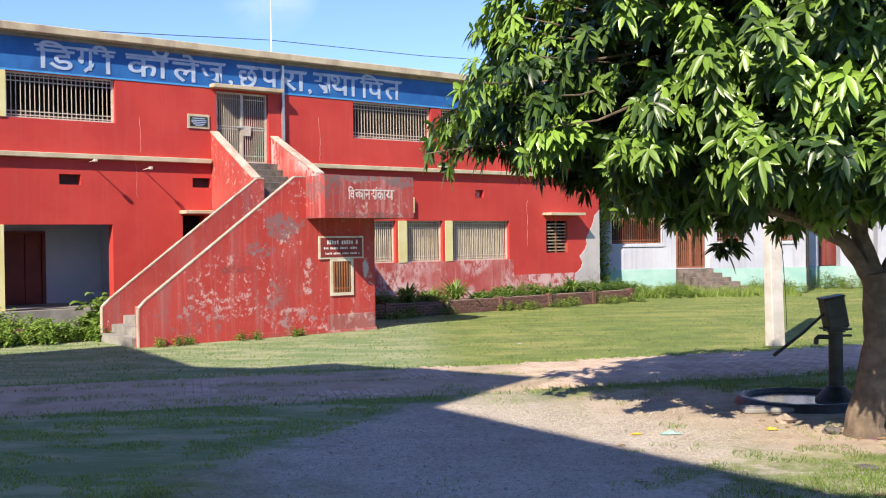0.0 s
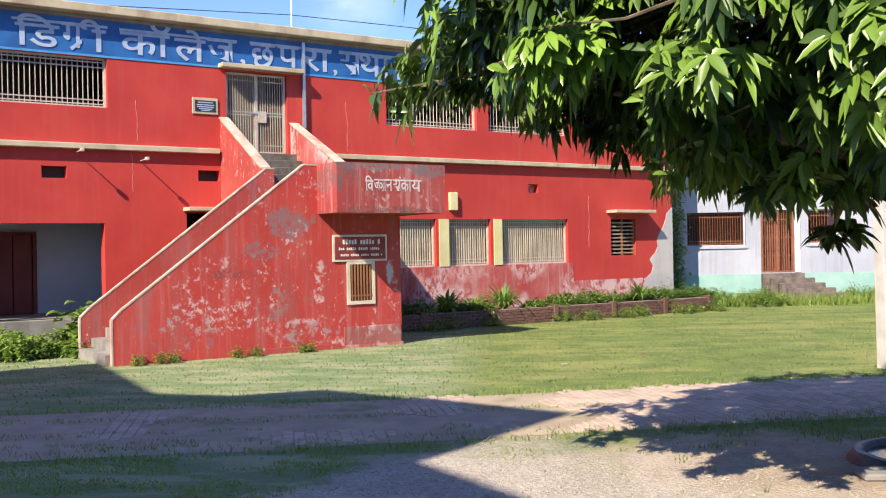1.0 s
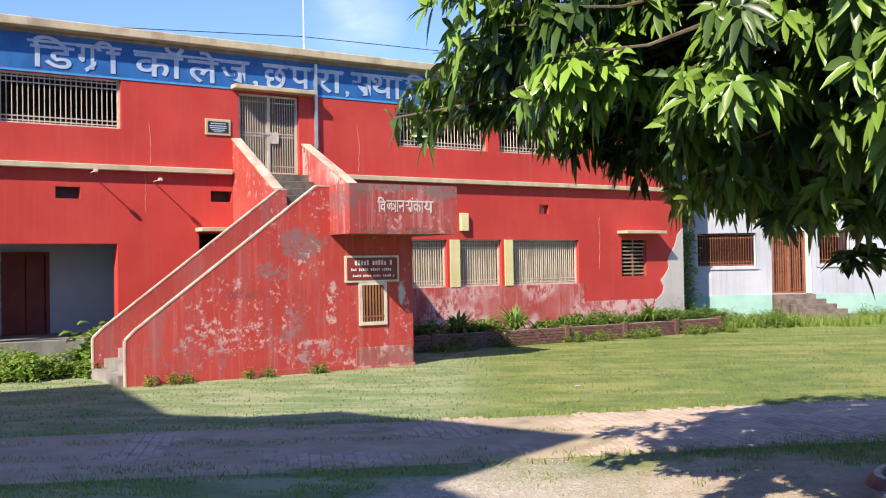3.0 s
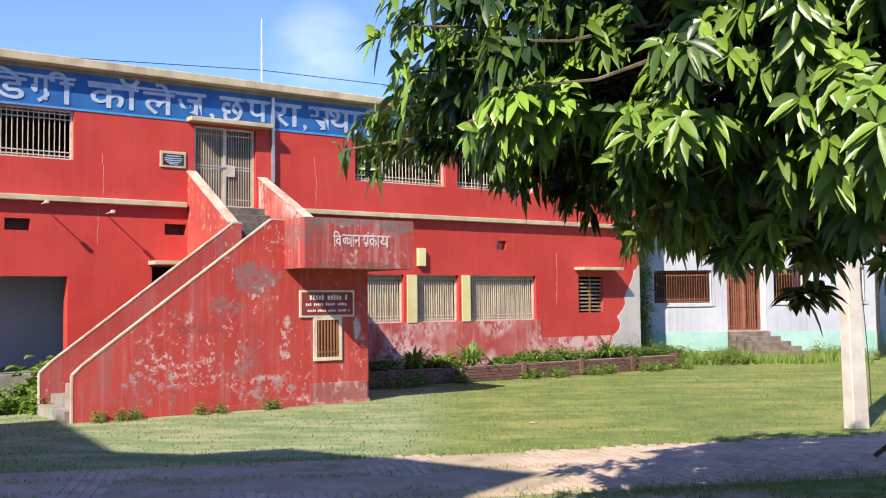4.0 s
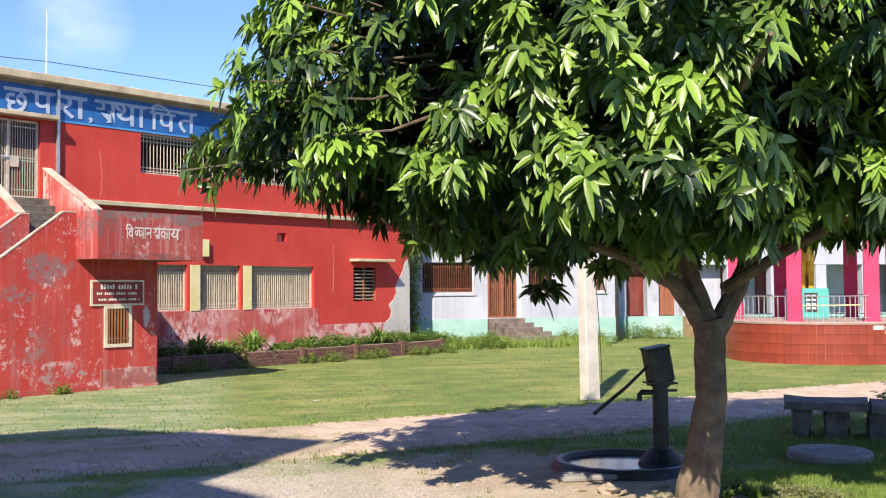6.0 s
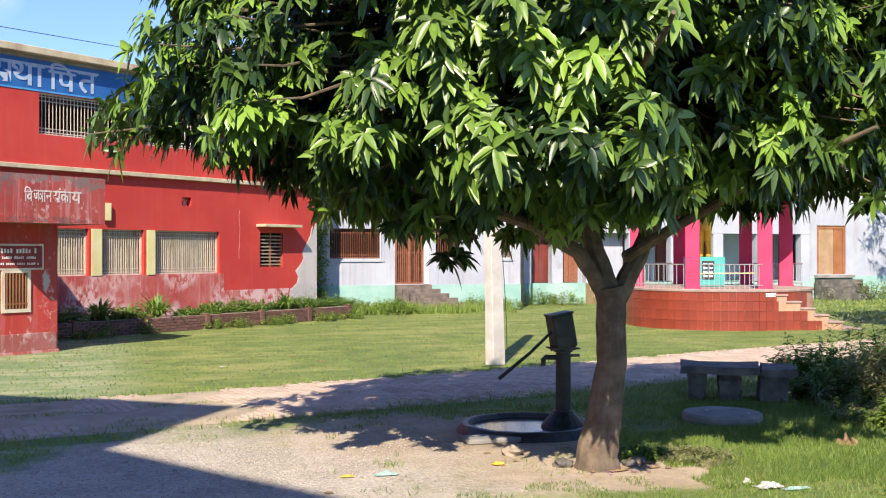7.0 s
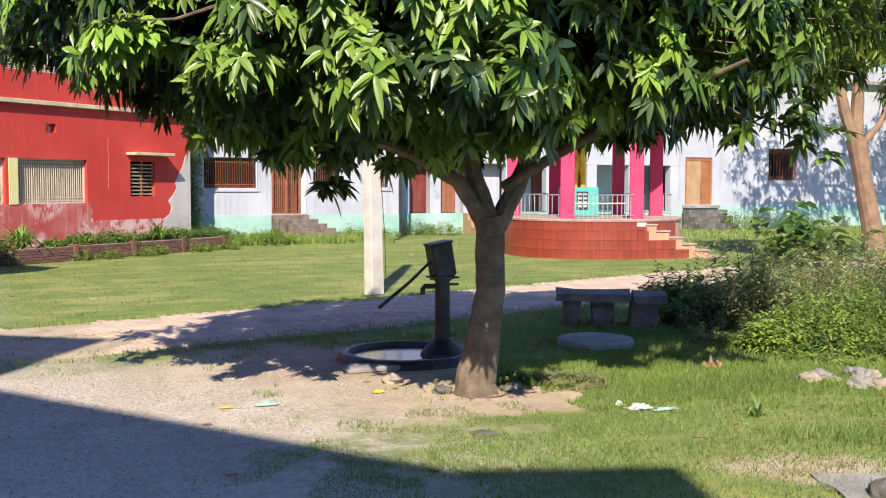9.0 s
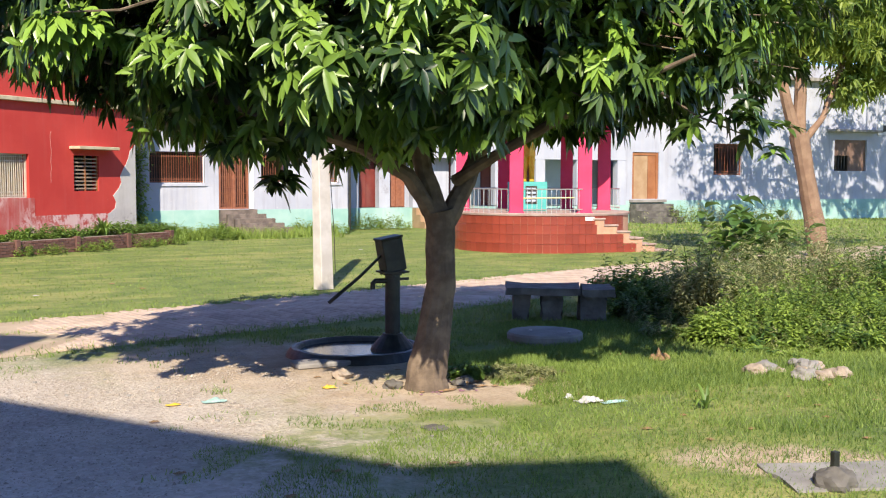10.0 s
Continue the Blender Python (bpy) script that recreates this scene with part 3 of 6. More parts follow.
for a, z in ((6.85, 4.12), (8.22, 3.98)):
    bm = bmesh.new()
    add_tube(bm, [(a, D + 0.02, z), (a, D - 0.45, z + 0.02)], 0.012, 6)
    add_box(bm, a - 0.04, a + 0.04, D - 0.50, D - 0.40, z - 0.02, z + 0.05, bevel=0.01)
    part("lamp_bracket", bm, M["bars"], college, "small wall lamp on a thin bracket")

# ---- outside stair of the college ----
stair = thing("outside_stair", FRONT, "weathered red masonry stair with cream-edged parapets", "stair", kind="structure")
S0, S1, B0 = 18.7, 20.7, 17.9
OUTER = [(6.23, 0.0), (12.13, 0.0), (12.13, 2.72), (10.24, 2.72), (10.24, 3.60), (9.96, 3.60), (6.42, 0.98), (6.23, 0.80)]
part("outer_wall", prism(OUTER, S0, S0 + 0.2), M["red_stair"], stair, "red outer wall with flaking paint and grey stains")
part("right_wall", boxed(11.93, 12.13, S0 + 0.2, D, 0, 2.72), M["red_worn"], stair)
INNER = [(6.23, 0.0), (10.28, 0.0), (10.28, 3.68), (10.1, 3.68), (6.42, 0.93), (6.23, 0.75)]
part("inner_wall", prism(INNER, S1, S1 + 0.18), M["red_worn"], stair, "red inner parapet wall")


def coping_on(line, y0, y1, t=0.028):
    pts = [Vector((x, 0, z)) for x, z in line]
    bm = bmesh.new()
    for a, b in zip(pts, pts[1:]):
        w = (b - a).normalized()
        nrm = Vector((-w.z, 0, w.x)) * t
        q = [a, b, b + nrm, a + nrm]
        f0 = [bm.verts.new((p.x, y0, p.z)) for p in q]
        f1 = [bm.verts.new((p.x, y1, p.z)) for p in q]
        bm.faces.new(f0)
        bm.faces.new(f1)
        for i in range(4):
            j = (i + 1) % 4
            bm.faces.new((f0[i], f0[j], f1[j], f1[i]))
    return bm


part("coping", coping_on([(6.23, 0.0), (6.23, 0.80), (6.42, 0.98), (9.96, 3.60), (10.24, 3.60)], S0 - 0.008, S0 + 0.09), M["coping"], stair, "cream painted parapet edge")
part("coping", coping_on([(6.23, 0.0), (6.23, 0.75), (6.42, 0.93), (10.1, 3.68), (10.28, 3.68)], S1 - 0.008, S1 + 0.08), M["coping"], stair, "cream painted parapet edge")
N1 = 15
for i in range(N1):
    part("step", boxed(6.15 + i * 0.27, 10.3, S0 + 0.2, S1, 0.0 if i == 0 else i * 0.183, (i + 1) * 0.183), M["concrete"], stair)
part("landing", boxed(10.3, 12.6, B0 + 0.05, S1 + 0.1, 2.67, 2.75), M["concrete"], stair, "cement landing")
N2 = 8
for i in range(N2):
    part("step", boxed(10.3, 11.9, S1 + 0.1 + i * 0.285, D, 2.75 + (i - 0.3) * 0.186, 2.75 + (i + 1) * 0.186, bevel=0.012), M["slab"], stair)


def parapet(x0, x1, y0, z0, y1, z1, foot):
    bm = prism([(y0, foot), (y1, foot), (y1, z1), (y0, z0)], x0, x1)
    for v in bm.verts:
        v.co = Vector((v.co.y, v.co.x, v.co.z))
    return bm


def parapet_edge(x0, x1, y0, z0, y1, z1, t=0.036):
    bm = prism([(y0, z0), (y1, z1), (y1, z1 + t), (y0, z0 + t)], x0, x1)
    for v in bm.verts:
        v.co = Vector((v.co.y, v.co.x, v.co.z))
    return bm


part("parapet", parapet(10.08, 10.26, S1 + 0.18, 3.70, D, 5.02, 2.6), M["red_worn"], stair)
part("parapet_edge", parapet_edge(10.05, 10.29, S1 + 0.18, 3.70, D, 5.02), M["coping"], stair)
part("parapet", parapet(11.86, 12.04, S1 + 0.1, 3.86, D, 4.98, 2.6), M["red_peeled"], stair)
part("parapet_edge", parapet_edge(11.83, 12.07, S1 + 0.1, 3.86, D, 4.98), M["coping"], stair)
bal = part("balcony_wall", boxed((10.24, 12.72, B0, B0 + 0.14, 2.66, 3.62), (10.24, 10.38, B0 + 0.14, S0 + 0.2, 2.66, 3.62), (12.58, 12.72, B0 + 0.14, S1 + 0.3, 2.66, 3.62)), M["red_streaked"], stair, "projecting red balcony parapet with streaked paint")
part("balcony_back", boxed(12.04, 12.58, S1 + 0.16, S1 + 0.3, 2.66, 3.86), M["red_worn"], stair)
part("plinth_band", boxed(10.72, 12.15, S0 - 0.03, S0 + 0.01, 0.0, 0.06), M["red_peeled"], stair)
part("plinth", boxed(10.78, 12.10, S0 - 0.014, S0 + 0.01, 0.06, 0.42, bevel=0.005), M["plinth_dull"], stair, "dull lilac-brown worn plinth coat")
part("plinth", boxed(8.6, 10.70, S0 - 0.016, S0 + 0.01, 0.0, 0.11, bevel=0.005), M["red_worn"], stair)
board = part("sign_board", boxed(10.55, 11.79, S0 - 0.03, S0 + 0.005, 1.72, 2.25), M["frame_cream"], stair, "maroon notice board in a cream border")
part("face", boxed(10.59, 11.75, S0 - 0.036, S0 - 0.02, 1.76, 2.21), M["board_red"], board)
for k, (z0, z1, x0, x1, n) in enumerate(((2.06, 2.16, 10.70, 11.64, 14), (1.945, 2.0, 10.68, 11.66, 22), (1.825, 1.87, 10.68, 11.68, 26))):
    w = (x1 - x0) / n
    for i in range(n):
        if (i * 7 + k * 3) % 6 == 0:
            continue
        h = (z1 - z0) * (0.72 + 0.28 * abs(math.sin(i * 2.3 + k)))
        part("text_line", boxed(x0 + i * w, x0 + i * w + w * 0.62, S0 - 0.041, S0 - 0.034, z0, z0 + h), M["letter_white"], board)
sw2 = part("window", boxed((10.86, 10.93, S0 - 0.03, S0 + 0.02, 0.86, 1.715), (11.43, 11.50, S0 - 0.03, S0 + 0.02, 0.86, 1.715), (10.93, 11.43, S0 - 0.03, S0 + 0.02, 0.86, 0.93), (10.93, 11.43, S0 - 0.03, S0 + 0.02, 1.66, 1.715)), M["frame_cream"], stair, "small barred window in a cream frame")
# dark sheet almost flush with the wall paints the opening's shade
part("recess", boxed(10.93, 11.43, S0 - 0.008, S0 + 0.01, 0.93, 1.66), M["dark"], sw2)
for i in range(7):
    x = 10.97 + i * 0.07
    part("bar", boxed(x - 0.012, x + 0.012, S0 - 0.03, S0 - 0.012, 0.93, 1.66), M["wood"], sw2)
part("bar", boxed(10.93, 11.43, S0 - 0.034, S0 - 0.022, 1.02, 1.05), M["wood"], sw2)

# ---- white college wing at the back of the lawn ----
Y = 38.9
wing = thing("white_wing", pose(0, 0, 0), "long white limewashed college wing with a turquoise dado", "building", kind="structure")
YL = 35.8
part("wall", walled(2.5, 14.14, YL, YL + 0.3, 0.0, 5.4, [(6.78, 8.72, 1.88, 2.98), (9.22, 10.36, 0.95, 3.02), (10.77, 11.76, 1.88, 3.02), (13.16, 13.8, 1.88, 3.02)]), M["white"], wing, "pale limewashed wall")
part("return_wall", boxed(13.84, 14.14, YL + 0.3, Y + 0.1, 0.0, 5.4), M["white"], wing)
part("dado", walled(2.5, 14.15, YL - 0.02, YL + 0.02, 0.0, 0.92, []), M["turquoise"], wing, "turquoise painted dado")
for x0, x1, z0 in ((6.78, 8.72, 1.85), (10.77, 11.76, 1.88), (13.16, 13.8, 1.88)):
    barred_window(wing, x0, x1, z0, 3.02, YL, M["bars_dark"], 0.085, depth=0.2, frame_mat=M["white_trim"])
    part("surround", boxed((x1, x1 + 0.1, YL - 0.03, YL + 0.02, z0 - 0.08, 3.07), (x0 - 0.1, x0, YL - 0.03, YL + 0.02, z0 - 0.08, 3.07), (x0, x1, YL - 0.05, YL + 0.02, z0 - 0.08, z0)), M["white"], wing)
wg = part("door", boxed((9.22, 9.28, YL + 0.04, YL + 0.1, 0.95, 3.02), (10.25, 10.31, YL + 0.04, YL + 0.1, 0.95, 3.02), (9.72, 9.81, YL + 0.03, YL + 0.1, 0.95, 3.02), (9.28, 10.25, YL + 0.04, YL + 0.1, 0.95, 1.01)), M["bars_dark"], wing, "brown barred iron double gate")
bm = bmesh.new()
rod_set(bm, 9.3, 10.23, 0.96, 3.0, YL + 0.07, 0.075, 0.02, (1.1, 1.5, 2.1, 2.7))
part("grille", bm, M["bars_dark"], wg)
part("panel", boxed(9.24, 10.29, YL + 0.5, YL + 0.55, 0.95, 3.1), M["bars_dark"], wg)
part("surround", boxed(10.31, 10.5, YL - 0.04, YL + 0.02, 0.95, 3.1), M["white_trim"], wing)
for i in range(6):
    k = 5 - i
    part("step", boxed(9.2 + 0.20 * k, 10.55 + 0.26 * k, YL - 0.28 - 0.24 * k, YL - 0.021 if i == 5 else YL - 0.05 - 0.24 * k, 0.0, 0.155 * (i + 1), bevel=0.01), M["step_brown"], wing, "worn brown cement step")
bm = bmesh.new()
add_tube(bm, [(14.2, YL - 0.06, 0.1), (14.2, YL - 0.06, 5.2)], 0.05, 8)
part("drain_pipe", bm, M["iron"], wing, "black drain pipe")
# arcade behind the pavilion
part("arcade_floor", boxed(14.2, 29.4, Y - 0.2, Y + 2.4, 0.0, 0.84), M["turquoise"], wing, "raised verandah plinth")
part("arcade_back", walled(14.2, 29.4, Y + 2.4, Y + 2.6, 0.84, 5.4, []), M["greywall"], wing)
part("arcade_beam", boxed(15.35, 29.4, Y - 0.05, Y + 0.3, 2.95, 5.4), M["white"], wing)
part("arcade_ceiling", boxed(15.35, 29.4, Y + 0.3, Y + 2.4, 3.3, 3.4), M["white"], wing)
for x in (15.36, 16.75, 18.3, 20.3, 22.3, 24.4, 26.6, 28.9):
    part("pier", boxed(x, x + 0.5, Y - 0.04, Y + 0.36, 0.84, 2.95, bevel=0.01), M["white"], wing, "white square verandah pier")
part("shop_wall", boxed(14.2, 20.3, Y + 0.55, Y + 0.65, 0.84, 3.3), M["white"], wing)
for x, yd, mt in ((15.92, 0.5, "maroon"), (17.28, 0.5, "bars_dark"), (20.85, 2.35, "maroon"), (22.9, 2.35, "maroon"), (25.2, 2.35, "maroon"), (27.6, 2.35, "maroon")):
    dr = part("door", boxed((x, x + 0.88, Y + yd, Y + yd + 0.05, 0.85, 2.93)), M[mt], wing, "maroon plank door")
    part("leaf", boxed(x + 0.05, x + 0.42, Y + yd - 0.03, Y + yd, 0.88, 2.85), M[mt], dr)
    part("leaf", boxed(x + 0.46, x + 0.83, Y + yd - 0.03, Y + yd, 0.88, 2.85), M[mt], dr)
for i in range(3):
    part("step", boxed(18.2, 20.0, Y - 0.2 - 0.4 * (3 - i), Y - 0.2, 0.28 * i, 0.28 * (i + 1)), M["ply"], wing, "sandy stone step")
part("roof", boxed(2.5, 14.14, YL - 0.25, Y + 6.0, 5.4, 5.55), M["concrete"], wing)
part("roof", boxed(14.14, 29.4, Y - 0.3, Y + 6.0, 5.4, 5.55), M["concrete"], wing)
part("roof", boxed(29.4, 70.0, Y + 0.25, Y + 8.0, 7.18, 7.3), M["concrete"], wing)
part("rear_wall", boxed(2.5, 70.0, Y + 8.0, Y + 8.3, 0.0, 7.3), M["white"], wing)
part("rear_wall", boxed(2.5, 2.8, YL + 0.3, Y + 8.0, 0.0, 5.4), M["white"], wing)
# right wall
RY = 38.9
part("wall", walled(29.4, 70.0, RY, RY + 0.3, 0.0, 7.2, [(29.77, 31.33, 1.13, 3.35), (34.72, 36.54, 2.29, 3.84), (42.95, 45.35, 2.54, 4.19), (47.7, 49.2, 2.54, 4.19)]), M["white"], wing, "white limewashed wall")
part("dado", walled(29.4, 70.0, RY - 0.02, RY + 0.02, 0.0, 1.05, []), M["turquoise"], wing, "faded turquoise dado")
part("cornice", boxed(29.4, 70, RY - 0.35, RY + 0.3, 7.15, 7.32), M["concrete"], wing)
part("parapet", boxed(29.4, 70, RY - 0.02, RY + 0.25, 7.32, 8.0), M["white"], wing)
rd = part("door", boxed((29.77, 29.9, RY + 0.05, RY + 0.15, 1.13, 3.35), (31.2, 31.33, RY + 0.05, RY + 0.15, 1.13, 3.35), (29.9, 31.2, RY + 0.05, RY + 0.15, 3.2, 3.35)), M["wood"], wing, "brown wooden double door")
part("leaf", boxed(29.9, 30.72, RY + 0.08, RY + 0.14, 1.13, 3.2), M["ply"], rd, "pale plywood leaf")
part("leaf", boxed(30.74, 31.2, RY + 0.08, RY + 0.14, 1.13, 3.2), M["wood"], rd)
part("sill", boxed(29.6, 31.6, RY - 0.3, RY, 0.98, 1.1), M["concrete"], wing)
for i in range(3):
    part("step", boxed(29.5, 31.7, RY - 0.3 - 0.4 * (3 - i), RY - 0.2, 0.3 * i, 0.3 * (i + 1)), M["slab"], wing, "dark brick step")
barred_window(wing, 34.72, 36.54, 2.29, 3.84, RY, M["bars_dark"], 0.2, depth=0.2)
for x0, x1 in ((42.95, 45.35), (47.7, 49.2)):
    w = part("window", boxed((x0, x1, RY + 0.1, RY + 0.2, 3.35, 4.19), (x0 + 1.1, x1, RY + 0.1, RY + 0.2, 2.54, 3.35)), M["shutter"], wing, "half-shuttered brown wooden window")
    bm = bmesh.new()
    rod_set(bm, x0 + 0.05, x0 + 1.1, 2.56, 3.35, RY + 0.15, 0.2, 0.05)
    part("grille", bm, M["iron"], w)
    # dark sheet gives the room its shade by colour
    part("room_back", boxed(x0, x1, RY + 0.9, RY + 1.0, 2.3, 4.3), M["dark"], w)
part("hood", boxed(42.4, 46.0, RY - 0.5, RY, 4.6, 4.72), M["concrete"], wing, "stained concrete window hood")
nb = part("name_board", boxed(46.1, 50.0, RY - 0.06, RY, 4.5, 5.25), M["white_trim"], wing, "white name board with dark letters")
for x in (46.5, 47.2, 47.9, 48.6):
    part("text_line", boxed(x, x + 0.5, RY - 0.075, RY - 0.055, 4.68, 5.02), M["iron"], nb)
part("gable", boxed(69.7, 70, RY + 0.3, RY + 8, 0, 8), M["white"], wing)

# ---- pavilion ----
PAV = pose(16.2, 25.45, 0, 0, 0, -32.5)
pav = thing("memorial_pavilion", PAV, "round pink-columned memorial pavilion on a red tiled plinth", "pavilion")
PR, PH = 2.62, 1.10
bm = bmesh.new()
add_turned(bm, [(PR - 0.016, 0.0), (PR - 0.016, PH - 0.07)], sides=96)
part("plinth", bm, M["grout"], pav, "round plinth with sandy joints")
bm = bmesh.new()
add_turned(bm, [(PR + 0.02, PH - 0.07), (PR + 0.03, PH - 0.02), (PR + 0.01, PH)], sides=96)
part("floor", bm, M["ply_pink"], pav, "pinkish cement floor edge")
part("number_plate", boxed(-0.15, 0.15, -0.012, 0.0, 0.9, 1.0), M["letter_white"], pav).matrix_local = pose(PR * math.cos(radians(302)), PR * math.sin(radians(302)), 0, 0, 0, 32)
for q in (254, 303, 32, 69, 120, 181):
    x, y = 2.3 * math.cos(radians(q)), 2.3 * math.sin(radians(q))
    col = part("column", boxed(x - 0.19, x + 0.19, y - 0.19, y + 0.19, PH, 4.3, bevel=0.012), M["pink"], pav, "square hot pink column")
    part("foot_pad", boxed(x - 0.22, x + 0.22, y - 0.22, y + 0.22, PH, PH + 0.03), M["pink"], col)
bm = bmesh.new()
add_turned(bm, [(PR + 0.2, 4.3), (PR + 0.22, 4.5), (PR + 0.1, 4.56), (0.3, 5.3)], sides=48)
part("roof", bm, M["pink"], pav, "pink round roof")
STEP_AT = pose(1.42, -2.17, 0, 0, 0, 24)
steps = part("steps", boxed(*[((i * 0.40 - (0.25 if i == 0 else 0)), (i + 1) * 0.40, 0.0, 1.5, 0.0, PH - 0.183 * (i + 1)) for i in range(5)]), M["grout"], pav, "tiled side of the steps")
steps.matrix_local = STEP_AT
for i in range(5):
    z = PH - 0.183 * (i + 1)
    s = part("tread", boxed(i * 0.40, (i + 1) * 0.40 + 0.05, -0.035, 1.5, z, z + 0.045, bevel=0.008), M["ply_pink"], steps, "pinkish worn stone tread")
    part("riser", boxed((i + 1) * 0.40 + 0.002, (i + 1) * 0.40 + 0.02, 0.0, 1.5, z - 0.138, z), M["ply_pink"], steps)
part("tread", boxed(2.0, 2.55, -0.04, 1.5, 0.0, 0.05, bevel=0.01), M["ply_pink"], steps, "pinkish worn stone tread")
ped = part("pedestal", boxed((-0.95, 0.22, -0.45, 0.45, PH, 1.96), bevel=0.02), M["teal"], pav, "teal pedestal with a dark inscription panel")
part("panel", boxed(-0.42, -0.08, -0.472, -0.452, 1.32, 1.84), M["iron"], ped)
for i in range(4):
    for j in range(2):
        part("text_line", boxed(-0.39 + j * 0.15, -0.27 + j * 0.15, -0.482, -0.472, 1.38 + i * 0.115, 1.44 + i * 0.115), M["letter"], ped)


def railing(q0, q1):
    """A stretch of steel railing round the plinth edge, from angle q0 to q1."""
    pts = [Vector((2.42 * math.cos(radians(q)), 2.42 * math.sin(radians(q)), 0)) for q in np.linspace(q0, q1, 9)]
    for z in (PH + 0.10, PH + 0.66):
        bm = bmesh.new()
        add_tube(bm, [p + Vector((0, 0, z)) for p in pts], 0.014, 6)
        r = part("rail", bm, M["steel"], pav, "thin steel railing")
    n = 13
    for i in range(n + 1):
        q = radians(q0 + (q1 - q0) * i / n)
        x, y = 2.42 * math.cos(q), 2.42 * math.sin(q)
        part("baluster", boxed(x - 0.009, x + 0.009, y - 0.009, y + 0.009, PH, PH + 0.66), M["steel"], r)


for q0, q1 in ((186, 249), (259, 300), (10, 64), (74, 115), (125, 176)):
    railing(q0, q1)
bm = bmesh.new()
add_tube(bm, [(-0.7, -1.95, PH + 0.40), (1.0, -1.7, PH + 0.42)], 0.018, 6)
part("cord", bm, M["yellow"], pav, "yellow cord between the columns")
bm = bmesh.new()
for sx in (-0.11, 0.11):
    add_tube(bm, [(-0.36 + sx, 0.0, 1.96), (-0.36 + sx, -0.02, 2.25), (-0.36 + sx * 0.8, 0.0, 2.7), (-0.36 + sx * 0.6, 0.0, 3.0)], [0.075, 0.085, 0.12, 0.14], 10)
    add_box(bm, -0.36 + sx - 0.07, -0.36 + sx + 0.07, -0.2, 0.08, 1.96, 2.04, bevel=0.02)
add_tube(bm, [(-0.36, 0, 2.72), (-0.36, 0, 3.2), (-0.36, 0, 3.6), (-0.36, 0, 3.7)], [0.23, 0.2, 0.22, 0.09], 12)
add_tube(bm, [(-0.36, 0, 3.68), (-0.36, 0, 3.78), (-0.36, 0, 3.92), (-0.36, 0, 4.0)], [0.07, 0.11, 0.11, 0.04], 10)
statue = tagged(mesh_ob("statue", bm, M["gold"]), "golden standing statue on the teal pedestal", "statue")
statue.matrix_world = PAV

# ---- unseen building behind the path, added to shade the forecourt ----
BACK = Vector((-2.80, -5.26, 0.0))
# roof outline worked back along the sun from the wanted shadow edge
ROOF = [(-18.87, 10.38), (-12.87, 10.18), (-10.79, 11.69), (-8.46, 7.64), (-7.33, 7.35), (-6.13, 7.83), (-2.87, 5.46), (-4.47, 2.89), (-1.32, -1.87), (0.18, -2.42), (-2.9, -12.0), (-22.0, -12.0), (-22.0, 8.0)]
shade_house = thing("unseen_shade_block", Matrix.Translation(BACK), "unseen block added to shade the forecourt", "building", kind="structure")
part("roof", slab_of(ROOF, 12.0, 12.2), M["concrete"], shade_house)
# pale walls also bounce some light into the shaded ground
part("wall", slab_of([(-14.0, 9.6), (-6.2, 5.2), (-7.4, 3.2), (-3.6, -1.8), (-3.6, -2.6), (-5.0, -11.0), (-21.5, -11.5), (-21.5, 8.0)], 0.0, 12.0), M["white_trim"], shade_house)

# ---- foliage helpers ----


def foliage_mat(name, dark, light, rough=0.4, through_light=0.35):
    k = Nodes(name)
    at = k.node("ShaderNodeAttribute")
    at.attribute_name = "tone"
    isl = k.t.nodes.new("ShaderNodeNewGeometry").outputs["Random Per Island"]
    tone = k.maths("ADD", at.outputs["Fac"], k.maths("MULTIPLY", k.maths("SUBTRACT", isl, 0.5), 0.35))
    col = k.mix(k.ramp(tone, 0.0, 1.0), dark, light)
    m = k.done(col, rough, k.noise(30, 3), 0.15, 0.004)
    tr = k.node("ShaderNodeBsdfTranslucent")
    k.link(k.mix(0.5, col, light), tr.inputs["Color"])
    mix = k.node("ShaderNodeMixShader", Fac=through_light)
    out = k.t.nodes["Material Output"]
    k.link(k.bsdf.outputs[0], mix.inputs[1])
    k.link(tr.outputs[0], mix.inputs[2])
    k.link(mix.outputs[0], out.inputs["Surface"])
    return m


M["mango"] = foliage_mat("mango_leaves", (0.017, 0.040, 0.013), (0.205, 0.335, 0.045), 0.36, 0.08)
M["light_leaf"] = foliage_mat("pale_tree_leaves", (0.07, 0.14, 0.025), (0.28, 0.36, 0.06), 0.5, 0.45)
M["bush"] = foliage_mat("bush_leaves", (0.06, 0.125, 0.028), (0.24, 0.36, 0.07), 0.5, 0.3)
M["weed"] = foliage_mat("weed_leaves", (0.055, 0.115, 0.022), (0.31, 0.42, 0.08), 0.6, 0.35)
M["dry_weed"] = foliage_mat("dry_weed_stalks", (0.13, 0.155, 0.06), (0.37, 0.37, 0.17), 0.8, 0.3)
M["grass"] = foliage_mat("grass_blades", (0.085, 0.15, 0.026), (0.27, 0.36, 0.075), 0.6, 0.35)
M["bark"] = plain("mango_bark", (0.10, 0.072, 0.050), (0.21, 0.155, 0.108), 6, 0.9, 0.9, stain=(0.08, 0.06, 0.045), amount=0.7, fine=28)
M["bark_pale"] = plain("pale_smooth_bark", (0.21, 0.125, 0.08), (0.29, 0.185, 0.12), 4, 0.85, 0.5, stain=(0.2, 0.12, 0.08), amount=0.5, fine=30)


